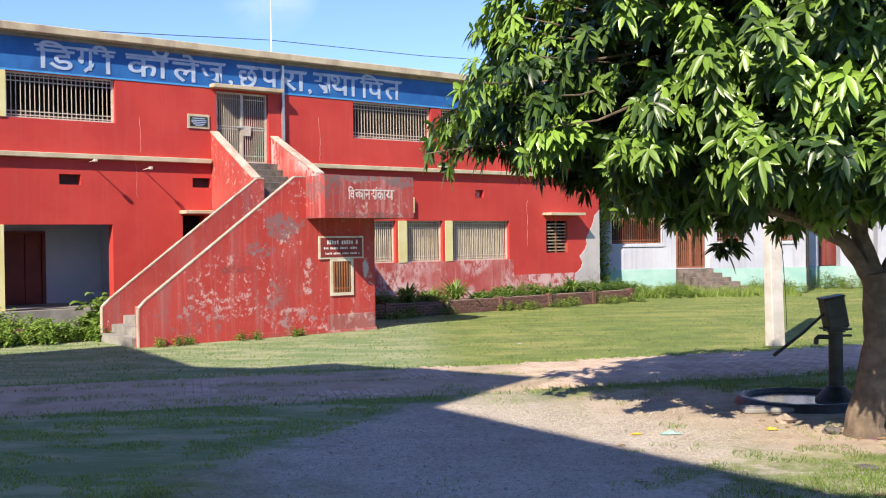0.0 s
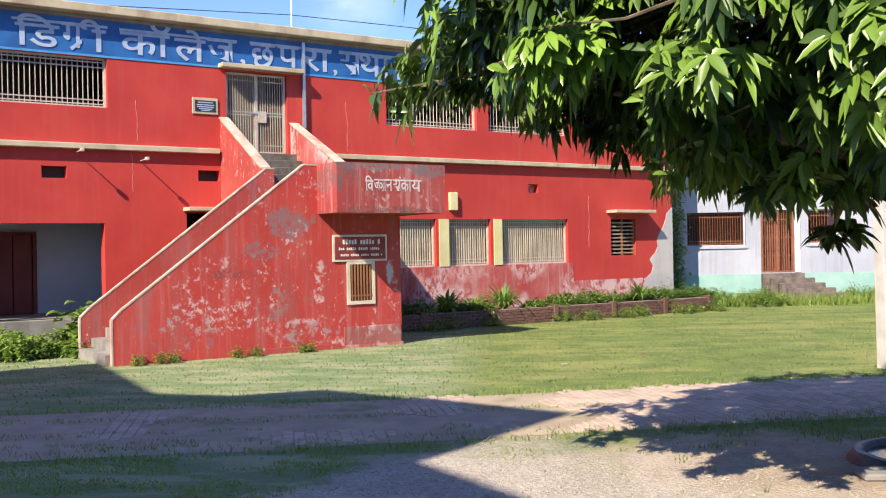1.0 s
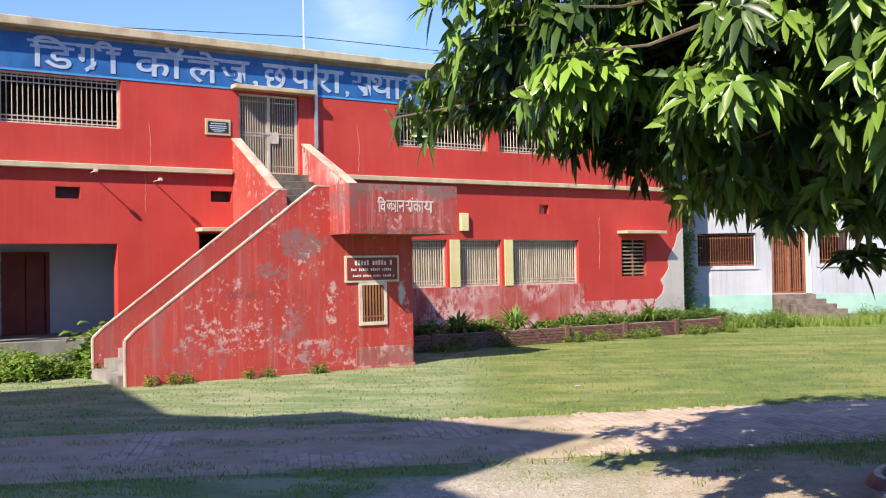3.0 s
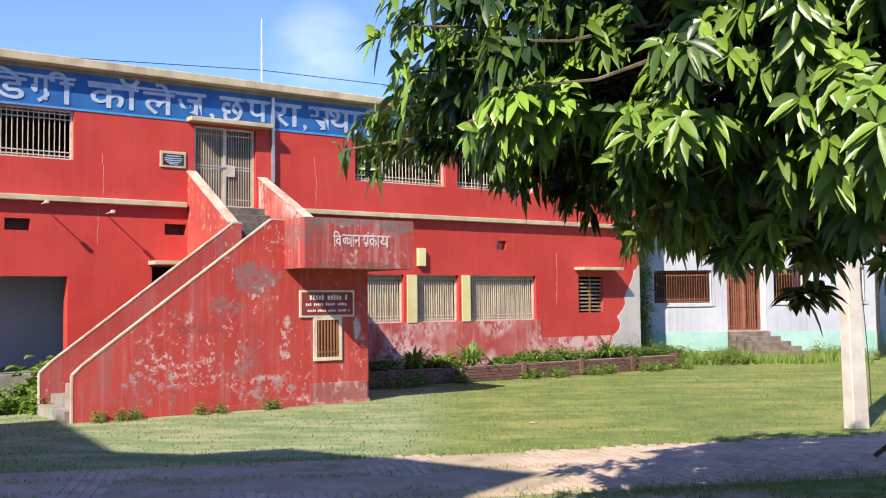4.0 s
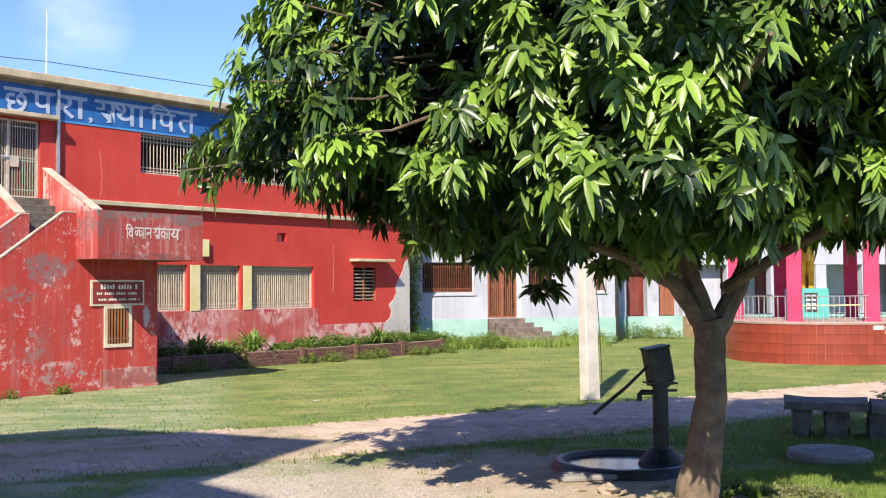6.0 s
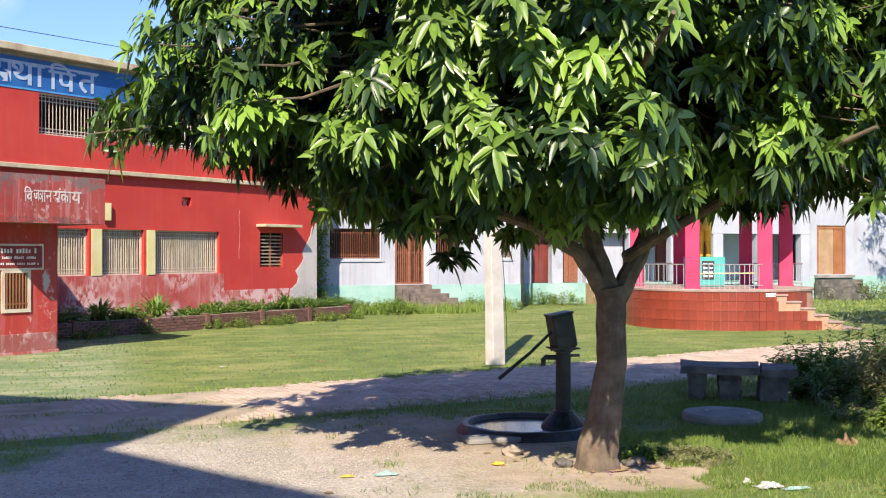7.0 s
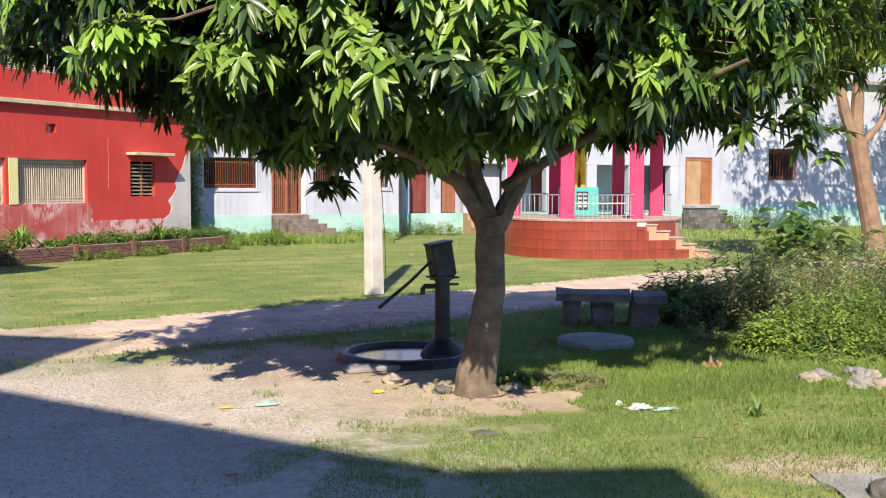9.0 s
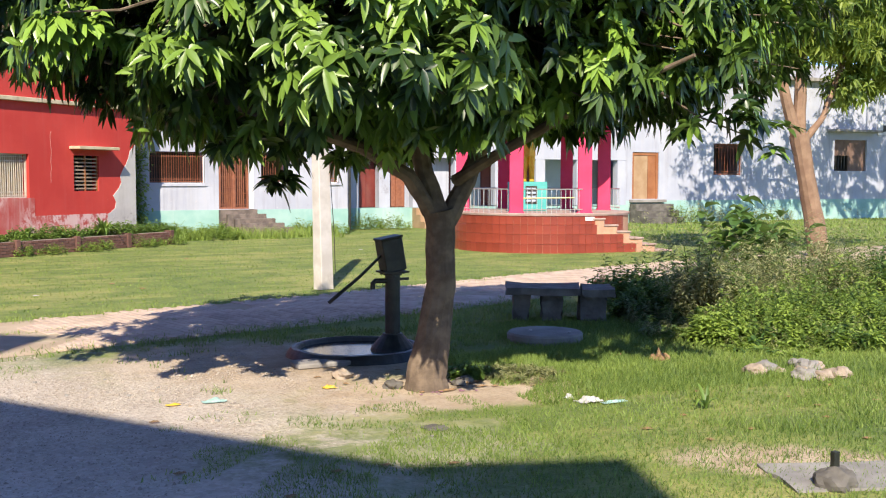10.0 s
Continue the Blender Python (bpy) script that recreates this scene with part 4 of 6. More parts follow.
def leaf_arrays(base, way, length, width, droop, fold=0.25, face=None, stations=(0.0, 0.2, 0.45, 0.75, 1.0), shape=(0.08, 0.75, 1.0, 0.72, 0.03)):
    """Curved leaves, three points across and four along each."""
    n = len(base)
    way = way / np.linalg.norm(way, axis=1)[:, None]
    side = np.cross(way, np.array([0.0, 0.0, 1.0]) if face is None else face)
    side /= np.maximum(np.linalg.norm(side, axis=1), 1e-3)[:, None]
    up = np.cross(side, way)
    rows = []
    for s, w in zip(stations, shape):
        c = base + way * (length * s)[:, None]
        c[:, 2] -= droop * length * s * s
        hw = (width * w * 0.5)[:, None]
        rows += [c - side * hw + up * hw * fold * 2, c, c + side * hw + up * hw * fold * 2]
    v = np.stack(rows, 1).reshape(-1, 3)
    k = len(stations)
    quad = [(3 * i + j, 3 * i + j + 1, 3 * i + j + 4, 3 * i + j + 3) for i in range(k - 1) for j in range(2)]
    f = (np.arange(n)[:, None, None] * (3 * k) + np.array(quad)[None]).reshape(-1, 4)
    return v, f, 3 * k


def blade_arrays(base, way, length, width):
    """Grass blades: a narrow triangle each, leaning along way."""
    n = len(base)
    ang = np.random.uniform(0, 2 * np.pi, n)
    side = np.stack([np.cos(ang), np.sin(ang), np.zeros(n)], 1) * (width * 0.5)[:, None]
    v = np.stack([base - side, base + side, base + way * length[:, None]], 1).reshape(-1, 3)
    return v, np.arange(3 * n).reshape(-1, 3), 3


def raw_mesh(name, v, f, tone, material, parent=None, smooth=True):
    me = bpy.data.meshes.new(name)
    me.vertices.add(len(v))
    me.vertices.foreach_set("co", v.astype(np.float32).ravel())
    k = f.shape[1]
    me.loops.add(f.size)
    me.loops.foreach_set("vertex_index", f.astype(np.int32).ravel())
    me.polygons.add(len(f))
    me.polygons.foreach_set("loop_start", (np.arange(len(f)) * k).astype(np.int32))
    me.polygons.foreach_set("use_smooth", np.full(len(f), smooth))
    at = me.attributes.new("tone", "FLOAT", "POINT")
    at.data.foreach_set("value", tone.astype(np.float32))
    me.materials.append(material)
    me.update()
    me.validate()
    ob = new(name, me)
    ob.parent = parent
    return ob


def rosettes(centres, axes, tones, count, length, width, droop, rng, spread=0.35, sag=0.09, fold=0.25):
    """Whorls of drooping leaves round shoot tips."""
    n = len(centres)
    t = np.repeat(np.arange(n), count)
    ax = axes / np.linalg.norm(axes, axis=1)[:, None]
    e1 = np.cross(ax, np.array([0.3, 0.2, 0.93]))
    e1 /= np.maximum(np.linalg.norm(e1, axis=1), 1e-3)[:, None]
    e2 = np.cross(ax, e1)
    ang = np.tile(np.arange(count) * 2.399, n) + rng.uniform(-0.4, 0.4, n * count)
    tilt = rng.uniform(-0.15, 0.75, n * count)
    way = (e1[t] * np.cos(ang)[:, None] + e2[t] * np.sin(ang)[:, None]) + ax[t] * tilt[:, None]
    way[:, 2] -= sag + rng.uniform(-0.21, 0.21, n * count)
    base = centres[t] - ax[t] * (rng.uniform(0, spread, n * count) * length)[:, None]
    ln = length * rng.uniform(0.7, 1.2, n * count)
    v, f, k = leaf_arrays(base, way, ln, width * rng.uniform(0.8, 1.2, n * count), rng.uniform(0.5, 1.5, n * count) * droop, fold,
                          ax[t] + np.array([0, 0, 0.35]) + rng.normal(0, 0.22, (n * count, 3)))
    tone = np.repeat(tones[t] + rng.uniform(-0.12, 0.12, n * count), k)
    return v, f, tone


def shell_points(n, centre, radii, rng, lump=0.14, inner=0.0):
    """Points on an uneven shell: directions, places."""
    i = np.arange(n) + 0.5
    ph = np.arccos(1 - 2 * i / n)
    th = np.pi * (1 + 5 ** 0.5) * i
    d = np.stack([np.cos(th) * np.sin(ph), np.sin(th) * np.sin(ph), np.cos(ph)], 1)
    d += rng.normal(0, 0.04, d.shape)
    d /= np.linalg.norm(d, axis=1)[:, None]
    bump = np.array([noise.noise(Vector(q) * 2.6) + 0.6 * noise.noise(Vector(q) * 5.5) for q in d])
    r = (1 + lump * bump) * (1 - rng.uniform(0, 1, n) ** 2 * 0.22) * (1 - inner)
    return d, centre + d * radii * r[:, None], bump


# ---- mango tree ----
rng = np.random.default_rng(7)
mango = thing("mango_tree", pose(4.02, 8.08, 0), "spreading mango tree with glossy drooping leaves", "tree")


def limb(bm, pts, radii, sides=9, wob=0.03):
    fine, rr = [], []
    for i in range(len(pts) - 1):
        a, b = Vector(pts[i]), Vector(pts[i + 1])
        for k in range(4):
            s = k / 4
            p = a.lerp(b, s)
            fine.append(p + Vector((noise.noise(p * 3), noise.noise(p * 3 + Vector((9, 0, 0))), 0)) * wob)
            rr.append(radii[i] + (radii[i + 1] - radii[i]) * s)
    fine.append(Vector(pts[-1]))
    rr.append(radii[-1])
    rings = add_tube(bm, fine, rr, sides)
    for ring in rings:
        for v in ring:
            v.co += Vector((noise.noise(v.co * 7), noise.noise(v.co * 7 + Vector((5, 5, 0))), 0)) * 0.016


bm = bmesh.new()
limb(bm, [(0.0, 0, -0.05), (0.0, 0, 0.12), (0.07, 0, 0.5), (0.15, 0, 1.0), (0.15, 0, 1.45), (0.12, 0, 1.72)], [0.24, 0.20, 0.165, 0.142, 0.142, 0.15], 14, 0.02)
part("trunk", bm, M["bark"], mango, "leaning brown trunk with knots")
BOUGHS = [([(0.10, 0, 1.62), (-0.22, -0.05, 2.05), (-0.72, -0.15, 2.30), (-1.6, -0.2, 2.55), (-2.9, 0.2, 3.0)], [0.10, 0.085, 0.07, 0.055, 0.025]),
         ([(0.12, 0, 1.66), (0.0, 0.1, 2.2), (-0.2, 0.1, 2.8), (-0.5, -0.3, 3.8), (-0.8, -0.6, 5.0)], [0.13, 0.105, 0.09, 0.065, 0.025]),
         ([(0.2, 0, 1.60), (0.48, 0.05, 2.0), (0.66, 0.1, 2.4), (1.1, 0.3, 3.2), (1.9, 0.2, 4.6)], [0.12, 0.11, 0.095, 0.065, 0.025]),
         ([(0.5, 0.05, 2.05), (1.1, 0.8, 2.85), (1.7, 1.3, 3.4)], [0.07, 0.05, 0.02]),
         ([(-0.05, 0.1, 2.4), (0.3, 1.1, 3.2), (0.4, 2.3, 4.0)], [0.09, 0.07, 0.03]),
         ([(-0.1, 0.0, 2.4), (-0.3, -1.0, 2.9), (-0.7, -2.2, 3.4), (-0.9, -3.0, 3.6)], [0.08, 0.06, 0.04, 0.02]),
         ([(-0.7, -0.15, 2.3), (-1.6, 1.0, 2.9), (-2.4, 1.7, 3.5)], [0.06, 0.05, 0.02]),
         ([(0.3, 0.0, 2.0), (0.8, -1.2, 2.6), (1.2, -2.4, 3.0)], [0.07, 0.05, 0.02])]
for pts, rad in BOUGHS:
    bm = bmesh.new()
    limb(bm, pts, [0.84 * q for q in rad])
    part("limb", bm, M["bark"], mango)

CROWN_C = np.array([-0.07, 0.35, 4.0])


def crown_shell(n, inner):
    """Places on one layer of the crown: wide to both sides, flatter towards the forecourt, with a level underside."""
    d, p, bump = shell_points(n, CROWN_C, np.array([4.1, 3.2, 2.3]), rng, 0.30, inner)
    p[:, 1] = CROWN_C[1] + (p[:, 1] - CROWN_C[1]) * np.where(d[:, 1] < 0, 0.98, 1.0)
    floor_z = 2.36 + 0.16 * np.exp(-((p[:, 0] - 0.1) / 0.9) ** 2) + 0.09 * np.abs(p[:, 0]) * (p[:, 0] < 0) + 0.09 * np.maximum(p[:, 0], 0) + 0.26 * np.clip((p[:, 0] - 0.2) / 0.6, 0, 1)
    low = p[:, 2] < floor_z
    p[low, 2] = floor_z[low] + rng.uniform(-0.12, 0.35, low.sum()) + 0.25 * bump[low]
    # the lower front stands back under the overhanging upper boughs
    p[:, 1] = np.where(p[:, 1] < 0, p[:, 1] * np.clip((p[:, 2] - 2.0) / 0.65, 0.55, 1.0), p[:, 1])
    keep = (bump > -0.50) & ~((np.hypot(p[:, 0], p[:, 1]) < 0.55) & (p[:, 2] < 2.6))
    return d[keep], p[keep], bump[keep]


cen, axs, ton = [], [], []
# outer boughs end in clumps of shoots; gaps show the darkened inside
for n, inner, per in ((640, 0.02, 8), (420, 0.15, 7)):
    d, p, bump = crown_shell(n, inner)
    n = len(p)
    fresh = np.where(rng.uniform(0, 1, n) < 0.36, rng.uniform(0.50, 0.90, n), rng.uniform(0.15, 0.50, n))
    t = np.repeat(np.arange(n), per)
    off = rng.normal(0, 1, (n * per, 3))
    off *= (rng.uniform(0.3, 1.0, n * per) / np.linalg.norm(off, axis=1))[:, None]
    size = rng.uniform(0.20, 0.36, n)[t][:, None]
    cen.append(p[t] + off * size * np.array([1, 1, 0.85]))
    axs.append(d[t] * np.array([1, 1, 0.5]) + off * 0.6 + np.array([0, 0, 0.40]))
    # shoots at the top of each clump get a lighter tone
    tip = np.clip(off[:, 2], 0, 1) * 0.25
    ton.append(np.clip(fresh[t] + tip + rng.normal(0, 0.08, n * per), 0, 1))
# loose clumps on the forecourt side dapple the trunk
n = 15
p = np.stack([rng.uniform(-1.7, -0.5, n), rng.uniform(-2.7, -1.5, n), rng.uniform(2.72, 3.1, n)], 1)
t = np.repeat(np.arange(n), 5)
off = rng.normal(0, 0.15, (len(t), 3))
cen.append(p[t] + off)
axs.append(off * 3 + np.array([0, -0.6, 0.5]))
ton.append(rng.uniform(0.05, 0.55, len(t)))
# leaves that fill the inside, toned dark to paint the crown's inner shade
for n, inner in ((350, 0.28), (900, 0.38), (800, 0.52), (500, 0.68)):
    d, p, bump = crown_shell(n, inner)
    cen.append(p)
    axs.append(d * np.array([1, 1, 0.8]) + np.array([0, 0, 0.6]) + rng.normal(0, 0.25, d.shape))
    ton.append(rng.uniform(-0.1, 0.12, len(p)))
# low side shoots: one that hangs in front of the pole, one towards the far tree
for c, s, n in (((-1.25, 0.4, 2.04), 0.13, 6), ((2.05, -1.95, 2.55), 0.20, 12), ((-3.4, 0.5, 3.5), 0.42, 40), ((-3.85, 0.75, 3.6), 0.22, 14)):
    q = np.array(c) + rng.normal(0, s, (n, 3)) * np.array([1, 1, 0.6])
    cen.append(q)
    axs.append(rng.normal(0, 0.4, (n, 3)) + np.array([0, -0.3, 0.7]))
    ton.append(rng.uniform(0.0, 0.5, n))
cen, axs, ton = np.concatenate(cen), np.concatenate(axs), np.concatenate(ton)
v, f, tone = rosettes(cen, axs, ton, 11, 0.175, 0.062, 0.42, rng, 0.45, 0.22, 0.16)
tagged(raw_mesh("crown", v, f, tone, M["mango"], mango), "dense crown, inner shade painted dark, bright young leaf tips")
# thin twigs to some of the shoots
bm = bmesh.new()
for i in range(0, len(cen), 9):
    c = Vector(cen[i])
    inwards = (Vector(CROWN_C) - c) * 0.28 + Vector((0, 0, 0.05))
    add_tube(bm, [c, c + inwards * 0.5 - Vector((0, 0, 0.06)), c + inwards], [0.006, 0.010, 0.016], 5, False)
tagged(part("twig_mass", bm, M["bark"], mango), kind="stuff")

# ---- tall pale tree beside the path ----
tree2 = thing("roadside_tree", pose(20.75, 18.9, 0), "slender tree with pale trunk and feathery light leaves", "tree")
bm = bmesh.new()
limb(bm, [(0, 0, -0.05), (-0.25, 0, 1.0), (-0.6, 0, 2.2), (-0.85, 0, 3.2)], [0.29, 0.25, 0.22, 0.25], 12, 0.02)
part("trunk", bm, M["bark_pale"], tree2, "pale reddish leaning trunk")
for pts, rad in (([(-0.9, 0, 3.1), (-1.4, 0, 4.2), (-1.65, 0, 5.2), (-1.9, 0.2, 7.5)], [0.2, 0.16, 0.13, 0.05]), ([(-0.85, 0, 3.1), (-0.85, 0, 4.5), (-0.8, 0, 6.5), (-0.7, 0, 9)], [0.2, 0.17, 0.14, 0.05]),
                 ([(-0.7, 0, 3.0), (0.0, 0, 3.7), (0.6, 0, 5.0), (1.2, 0, 7.5)], [0.12, 0.09, 0.08, 0.03])):
    bm = bmesh.new()
    limb(bm, pts, [0.84 * q for q in rad])
    part("limb", bm, M["bark_pale"], tree2)
cen, axs = [], []
for c, r, n in (((-0.5, 0, 7.4), (3.0, 2.6, 2.6), 620), ((1.9, -0.3, 5.9), (2.0, 1.6, 1.6), 420), ((-2.0, 0.2, 6.0), (1.5, 1.2, 1.5), 240), ((0.9, 0, 4.5), (0.9, 0.8, 0.6), 60), ((3.6, 0, 5.6), (1.4, 1.2, 1.2), 160)):
    d, p, bump = shell_points(n, np.array(c), np.array(r), rng, 0.35, 0.1)
    k = bump > -0.3
    cen.append(p[k])
    axs.append((d + np.array([0, 0, 0.2]))[k])
cen, axs = np.concatenate(cen), np.concatenate(axs)
v, f, tone = rosettes(cen, axs, rng.uniform(0.2, 1.0, len(cen)), 16, 0.26, 0.07, 0.5, rng, 1.6)
tagged(raw_mesh("crown", v, f, tone, M["light_leaf"], tree2), "sparse light green crown")

# ---- tall tree added in front of the white wing to dapple it, trunk out of view ----
tree3 = thing("shade_tree", pose(42.0, 32.8, 0), "tall tree added to shade the white wing, trunk out of view", "tree")
bm = bmesh.new()
limb(bm, [(0, 0, -0.05), (0.05, 0, 2.0), (-0.1, 0, 4.5), (0, 0, 7.0)], [0.30, 0.24, 0.2, 0.14], 10, 0.03)
part("trunk", bm, M["bark_pale"], tree3)
for pts, rad in (([(-0.1, 0, 4.5), (-2.5, -0.5, 7.2), (-6.5, -0.8, 8.6), (-11, -1.2, 9.0)], [0.16, 0.12, 0.08, 0.03]), ([(-0.05, 0, 5.2), (2.0, 0.3, 7.4), (4.2, 0.2, 9.2)], [0.14, 0.1, 0.04]), ([(0, 0, 7.0), (0.3, 0.5, 9.5), (0.2, 0.3, 11.5)], [0.14, 0.08, 0.03])):
    bm = bmesh.new()
    limb(bm, pts, [0.84 * q for q in rad])
    part("limb", bm, M["bark_pale"], tree3)
cen, axs = [], []
# crown clumps placed and thinned for the shade they cast on the wall
for c, r, n in (((-10.5, -1.2, 9.0), (3.0, 2.4, 1.9), 120), ((-6.0, -0.5, 9.2), (3.4, 2.6, 2.0), 150), ((-1.0, -0.5, 9.0), (3.4, 2.6, 2.4), 250), ((3.5, 0.5, 9.0), (3.0, 2.6, 2.2), 200)):
    dd, p, bump = shell_points(n, np.array(c), np.array(r), rng, 0.45, 0.12)
    k = bump > -0.25
    cen.append(p[k])
    axs.append((dd + np.array([0, 0, 0.2]))[k])
cen, axs = np.concatenate(cen), np.concatenate(axs)
v, f, tone = rosettes(cen, axs, rng.uniform(0.2, 1.0, len(cen)), 16, 0.34, 0.10, 0.5, rng, 1.6)
tagged(raw_mesh("crown", v, f, tone, M["light_leaf"], tree3), "open light green crown")

# ---- shrubs and herbs ----


def leafy_stems(n, place, height, per, length, width, droop, tone_range, rng, lean=0.25):
    """Stems with leaves all the way up; place(n) gives their feet. Returns leaf arrays."""
    foot = place(n)
    h = height(foot) * rng.uniform(0.55, 1.1, n)
    lean_v = rng.normal(0, lean, (n, 2))
    t = np.repeat(np.arange(n), per)
    s = rng.uniform(0.12, 1.0, n * per)
    base = np.zeros((n * per, 3))
    base[:, :2] = foot[t] + lean_v[t] * (s * h[t])[:, None]
    base[:, 2] = s * h[t]
    ang = rng.uniform(0, 2 * np.pi, n * per)
    way = np.stack([np.cos(ang), np.sin(ang), rng.uniform(0.0, 0.9, n * per)], 1)
    v, f, k = leaf_arrays(base, way, length * rng.uniform(0.6, 1.25, n * per), width * rng.uniform(0.7, 1.2, n * per), droop * rng.uniform(0.5, 1.5, n * per))
    tone = np.repeat(rng.uniform(*tone_range, n)[t] + rng.uniform(-0.1, 0.1, n * per), k)
    return v, f, tone


def bush(name, x, y, r, h, label, length=0.09, width=0.045, n=60, per=22, material="bush", tones=(0.1, 0.8), m=None, droop=0.4):
    def place(k):
        a, q = rng.uniform(0, 2 * np.pi, k), r * np.sqrt(rng.uniform(0, 1, k))
        return np.stack([np.cos(a) * q, np.sin(a) * q], 1)
    v, f, tone = leafy_stems(n, place, lambda p: h * (1 - 0.5 * (np.hypot(p[:, 0], p[:, 1]) / r) ** 2), per, length, width, droop, tones, rng)
    ob = thing(name, (m or Matrix()) @ pose(x, y, 0), label, "bush" if name == "bush" else "plant", group="garden plants")
    raw_mesh("leaves", v, f, tone, M[material], ob)
    for i in range(4):
        a = i * 2.4
        bm = bmesh.new()
        add_tube(bm, [(0.1 * r * math.cos(a), 0.1 * r * math.sin(a), -0.02), (0.5 * r * math.cos(a), 0.5 * r * math.sin(a), h * 0.75)], [0.012, 0.005], 5, False)
        part("stem", bm, M["weed"], ob)
    return ob


def strap_plant(x, y, r, n, m, label, z=0.0, material="bush", tones=(0.3, 0.9), wide=0.075):
    """A clump of long arching strap leaves."""
    a = rng.uniform(0, 2 * np.pi, n)
    way = np.stack([np.cos(a), np.sin(a), rng.uniform(0.7, 3.0, n)], 1)
    v, f, k = leaf_arrays(np.zeros((n, 3)), way, r * rng.uniform(0.8, 1.2, n), np.full(n, wide), rng.uniform(0.3, 0.9, n), 0.2, None, (0, 0.3, 0.65, 1.0), (0.6, 1.0, 0.8, 0.02))
    ob = thing("strap_leaf_plant", m @ pose(x, y, z), label, "plant", group="garden plants")
    raw_mesh("leaves", v, f, np.repeat(rng.uniform(*tones, n), k), M[material], ob)
    return ob


# planter along the college front: brick kerb, soil and plants
PD0 = 21.2
planter = thing("brick_planter", FRONT, "low brick planter along the red wall", "planter", kind="structure")
M["brick"] = plain("old_red_brick", (0.115, 0.055, 0.043), (0.175, 0.082, 0.066), 9, 0.9, 0.5, stain=(0.09, 0.065, 0.05), amount=0.6)
M["mortar"] = plain("grey_mortar", (0.24, 0.19, 0.16), (0.32, 0.26, 0.22), 8, 0.95, 0.4)
M["soil"] = plain("dark_garden_soil", (0.07, 0.05, 0.03), (0.12, 0.085, 0.05), 4, 1.0, 0.7)
part("core", boxed(12.4, 24.3, PD0 + 0.015, PD0 + 0.2, 0, 0.385), M["mortar"], planter)
part("soil", boxed(12.2, 24.6, PD0 + 0.2, D - 0.02, 0, 0.30), M["soil"], planter)
for a in (14.2, 16.3, 18.35, 20.4, 22.4, 24.25):
    part("pilaster", boxed(a, a + 0.16, PD0 - 0.05, PD0 + 0.22, 0, 0.43, bevel=0.01), M["brick"], planter, "brick pilaster")
for a, z, r, n in ((15.35, 0.35, 1.0, 70), (17.15, 0.35, 1.1, 90), (22.0, 0.35, 0.95, 70), (16.1, 0.35, 0.7, 34)):
    strap_plant(a, PD0 + 0.5, r, n, FRONT, "arching green strap-leaf lily clump in the planter", z)
for a in np.arange(13.2, 24.4, 0.62):
    if abs(a - 17.15) < 0.4 or abs(a - 15.3) < 0.3:
        continue
    b = bush("bush", float(a), PD0 + 0.65 + 0.2 * math.sin(a * 3), 0.48, float(0.34 + 0.18 * rng.uniform()), "low leafy green planter bush", 0.11, 0.06, 46, 18, m=FRONT @ pose(0, 0, 0.28))
for a in (12.8, 13.4, 14.3, 14.9, 16.2, 18.6, 19.3, 20.6, 21.3, 22.8, 23.5, 24.2):
    bush("weed_plant", a, PD0 - 0.25 - 0.1 * math.sin(a * 5), 0.36, 0.26 + 0.12 * abs(math.sin(a * 2)), "wispy weeds at the planter foot", 0.10, 0.025, 34, 12, "weed", (0.2, 0.9), FRONT)
# low bed in front of the verandah
part("bed_wall", boxed(2.2, 5.0, 21.6, 21.8, 0, 0.3), M["brick"], planter, "low brick bed edge")
for a, d, r, h in ((3.0, 22.2, 0.5, 0.55), (3.7, 22.1, 0.55, 0.72), (4.5, 22.2, 0.6, 0.62), (5.2, 22.0, 0.45, 0.45), (4.2, 21.3, 0.45, 0.35), (5.1, 21.2, 0.5, 0.42), (5.9, 21.4, 0.4, 0.4), (2.2, 22.2, 0.5, 0.55), (6.3, 20.9, 0.28, 0.28)):
    bush("bush", a, d, r * 1.1, h * 1.25, "flowering green shrub beside the verandah", 0.12, 0.065, 64, 20, m=FRONT, tones=(0.55, 1.15))
bush("weed_plant", 6.62, 21.6, 0.42, 1.25, "tall broad-leaved weed behind the stair parapet", 0.26, 0.20, 30, 10, m=FRONT, tones=(0.3, 0.9))
for a in (7.0, 7.25, 8.45, 8.8, 9.75, 9.95, 6.6):
    bush("weed_plant", a, S0 - 0.16, 0.14, 0.24, "small weed at the foot of the stair wall", 0.06, 0.025, 16, 10, "weed", (0.2, 0.8), FRONT)
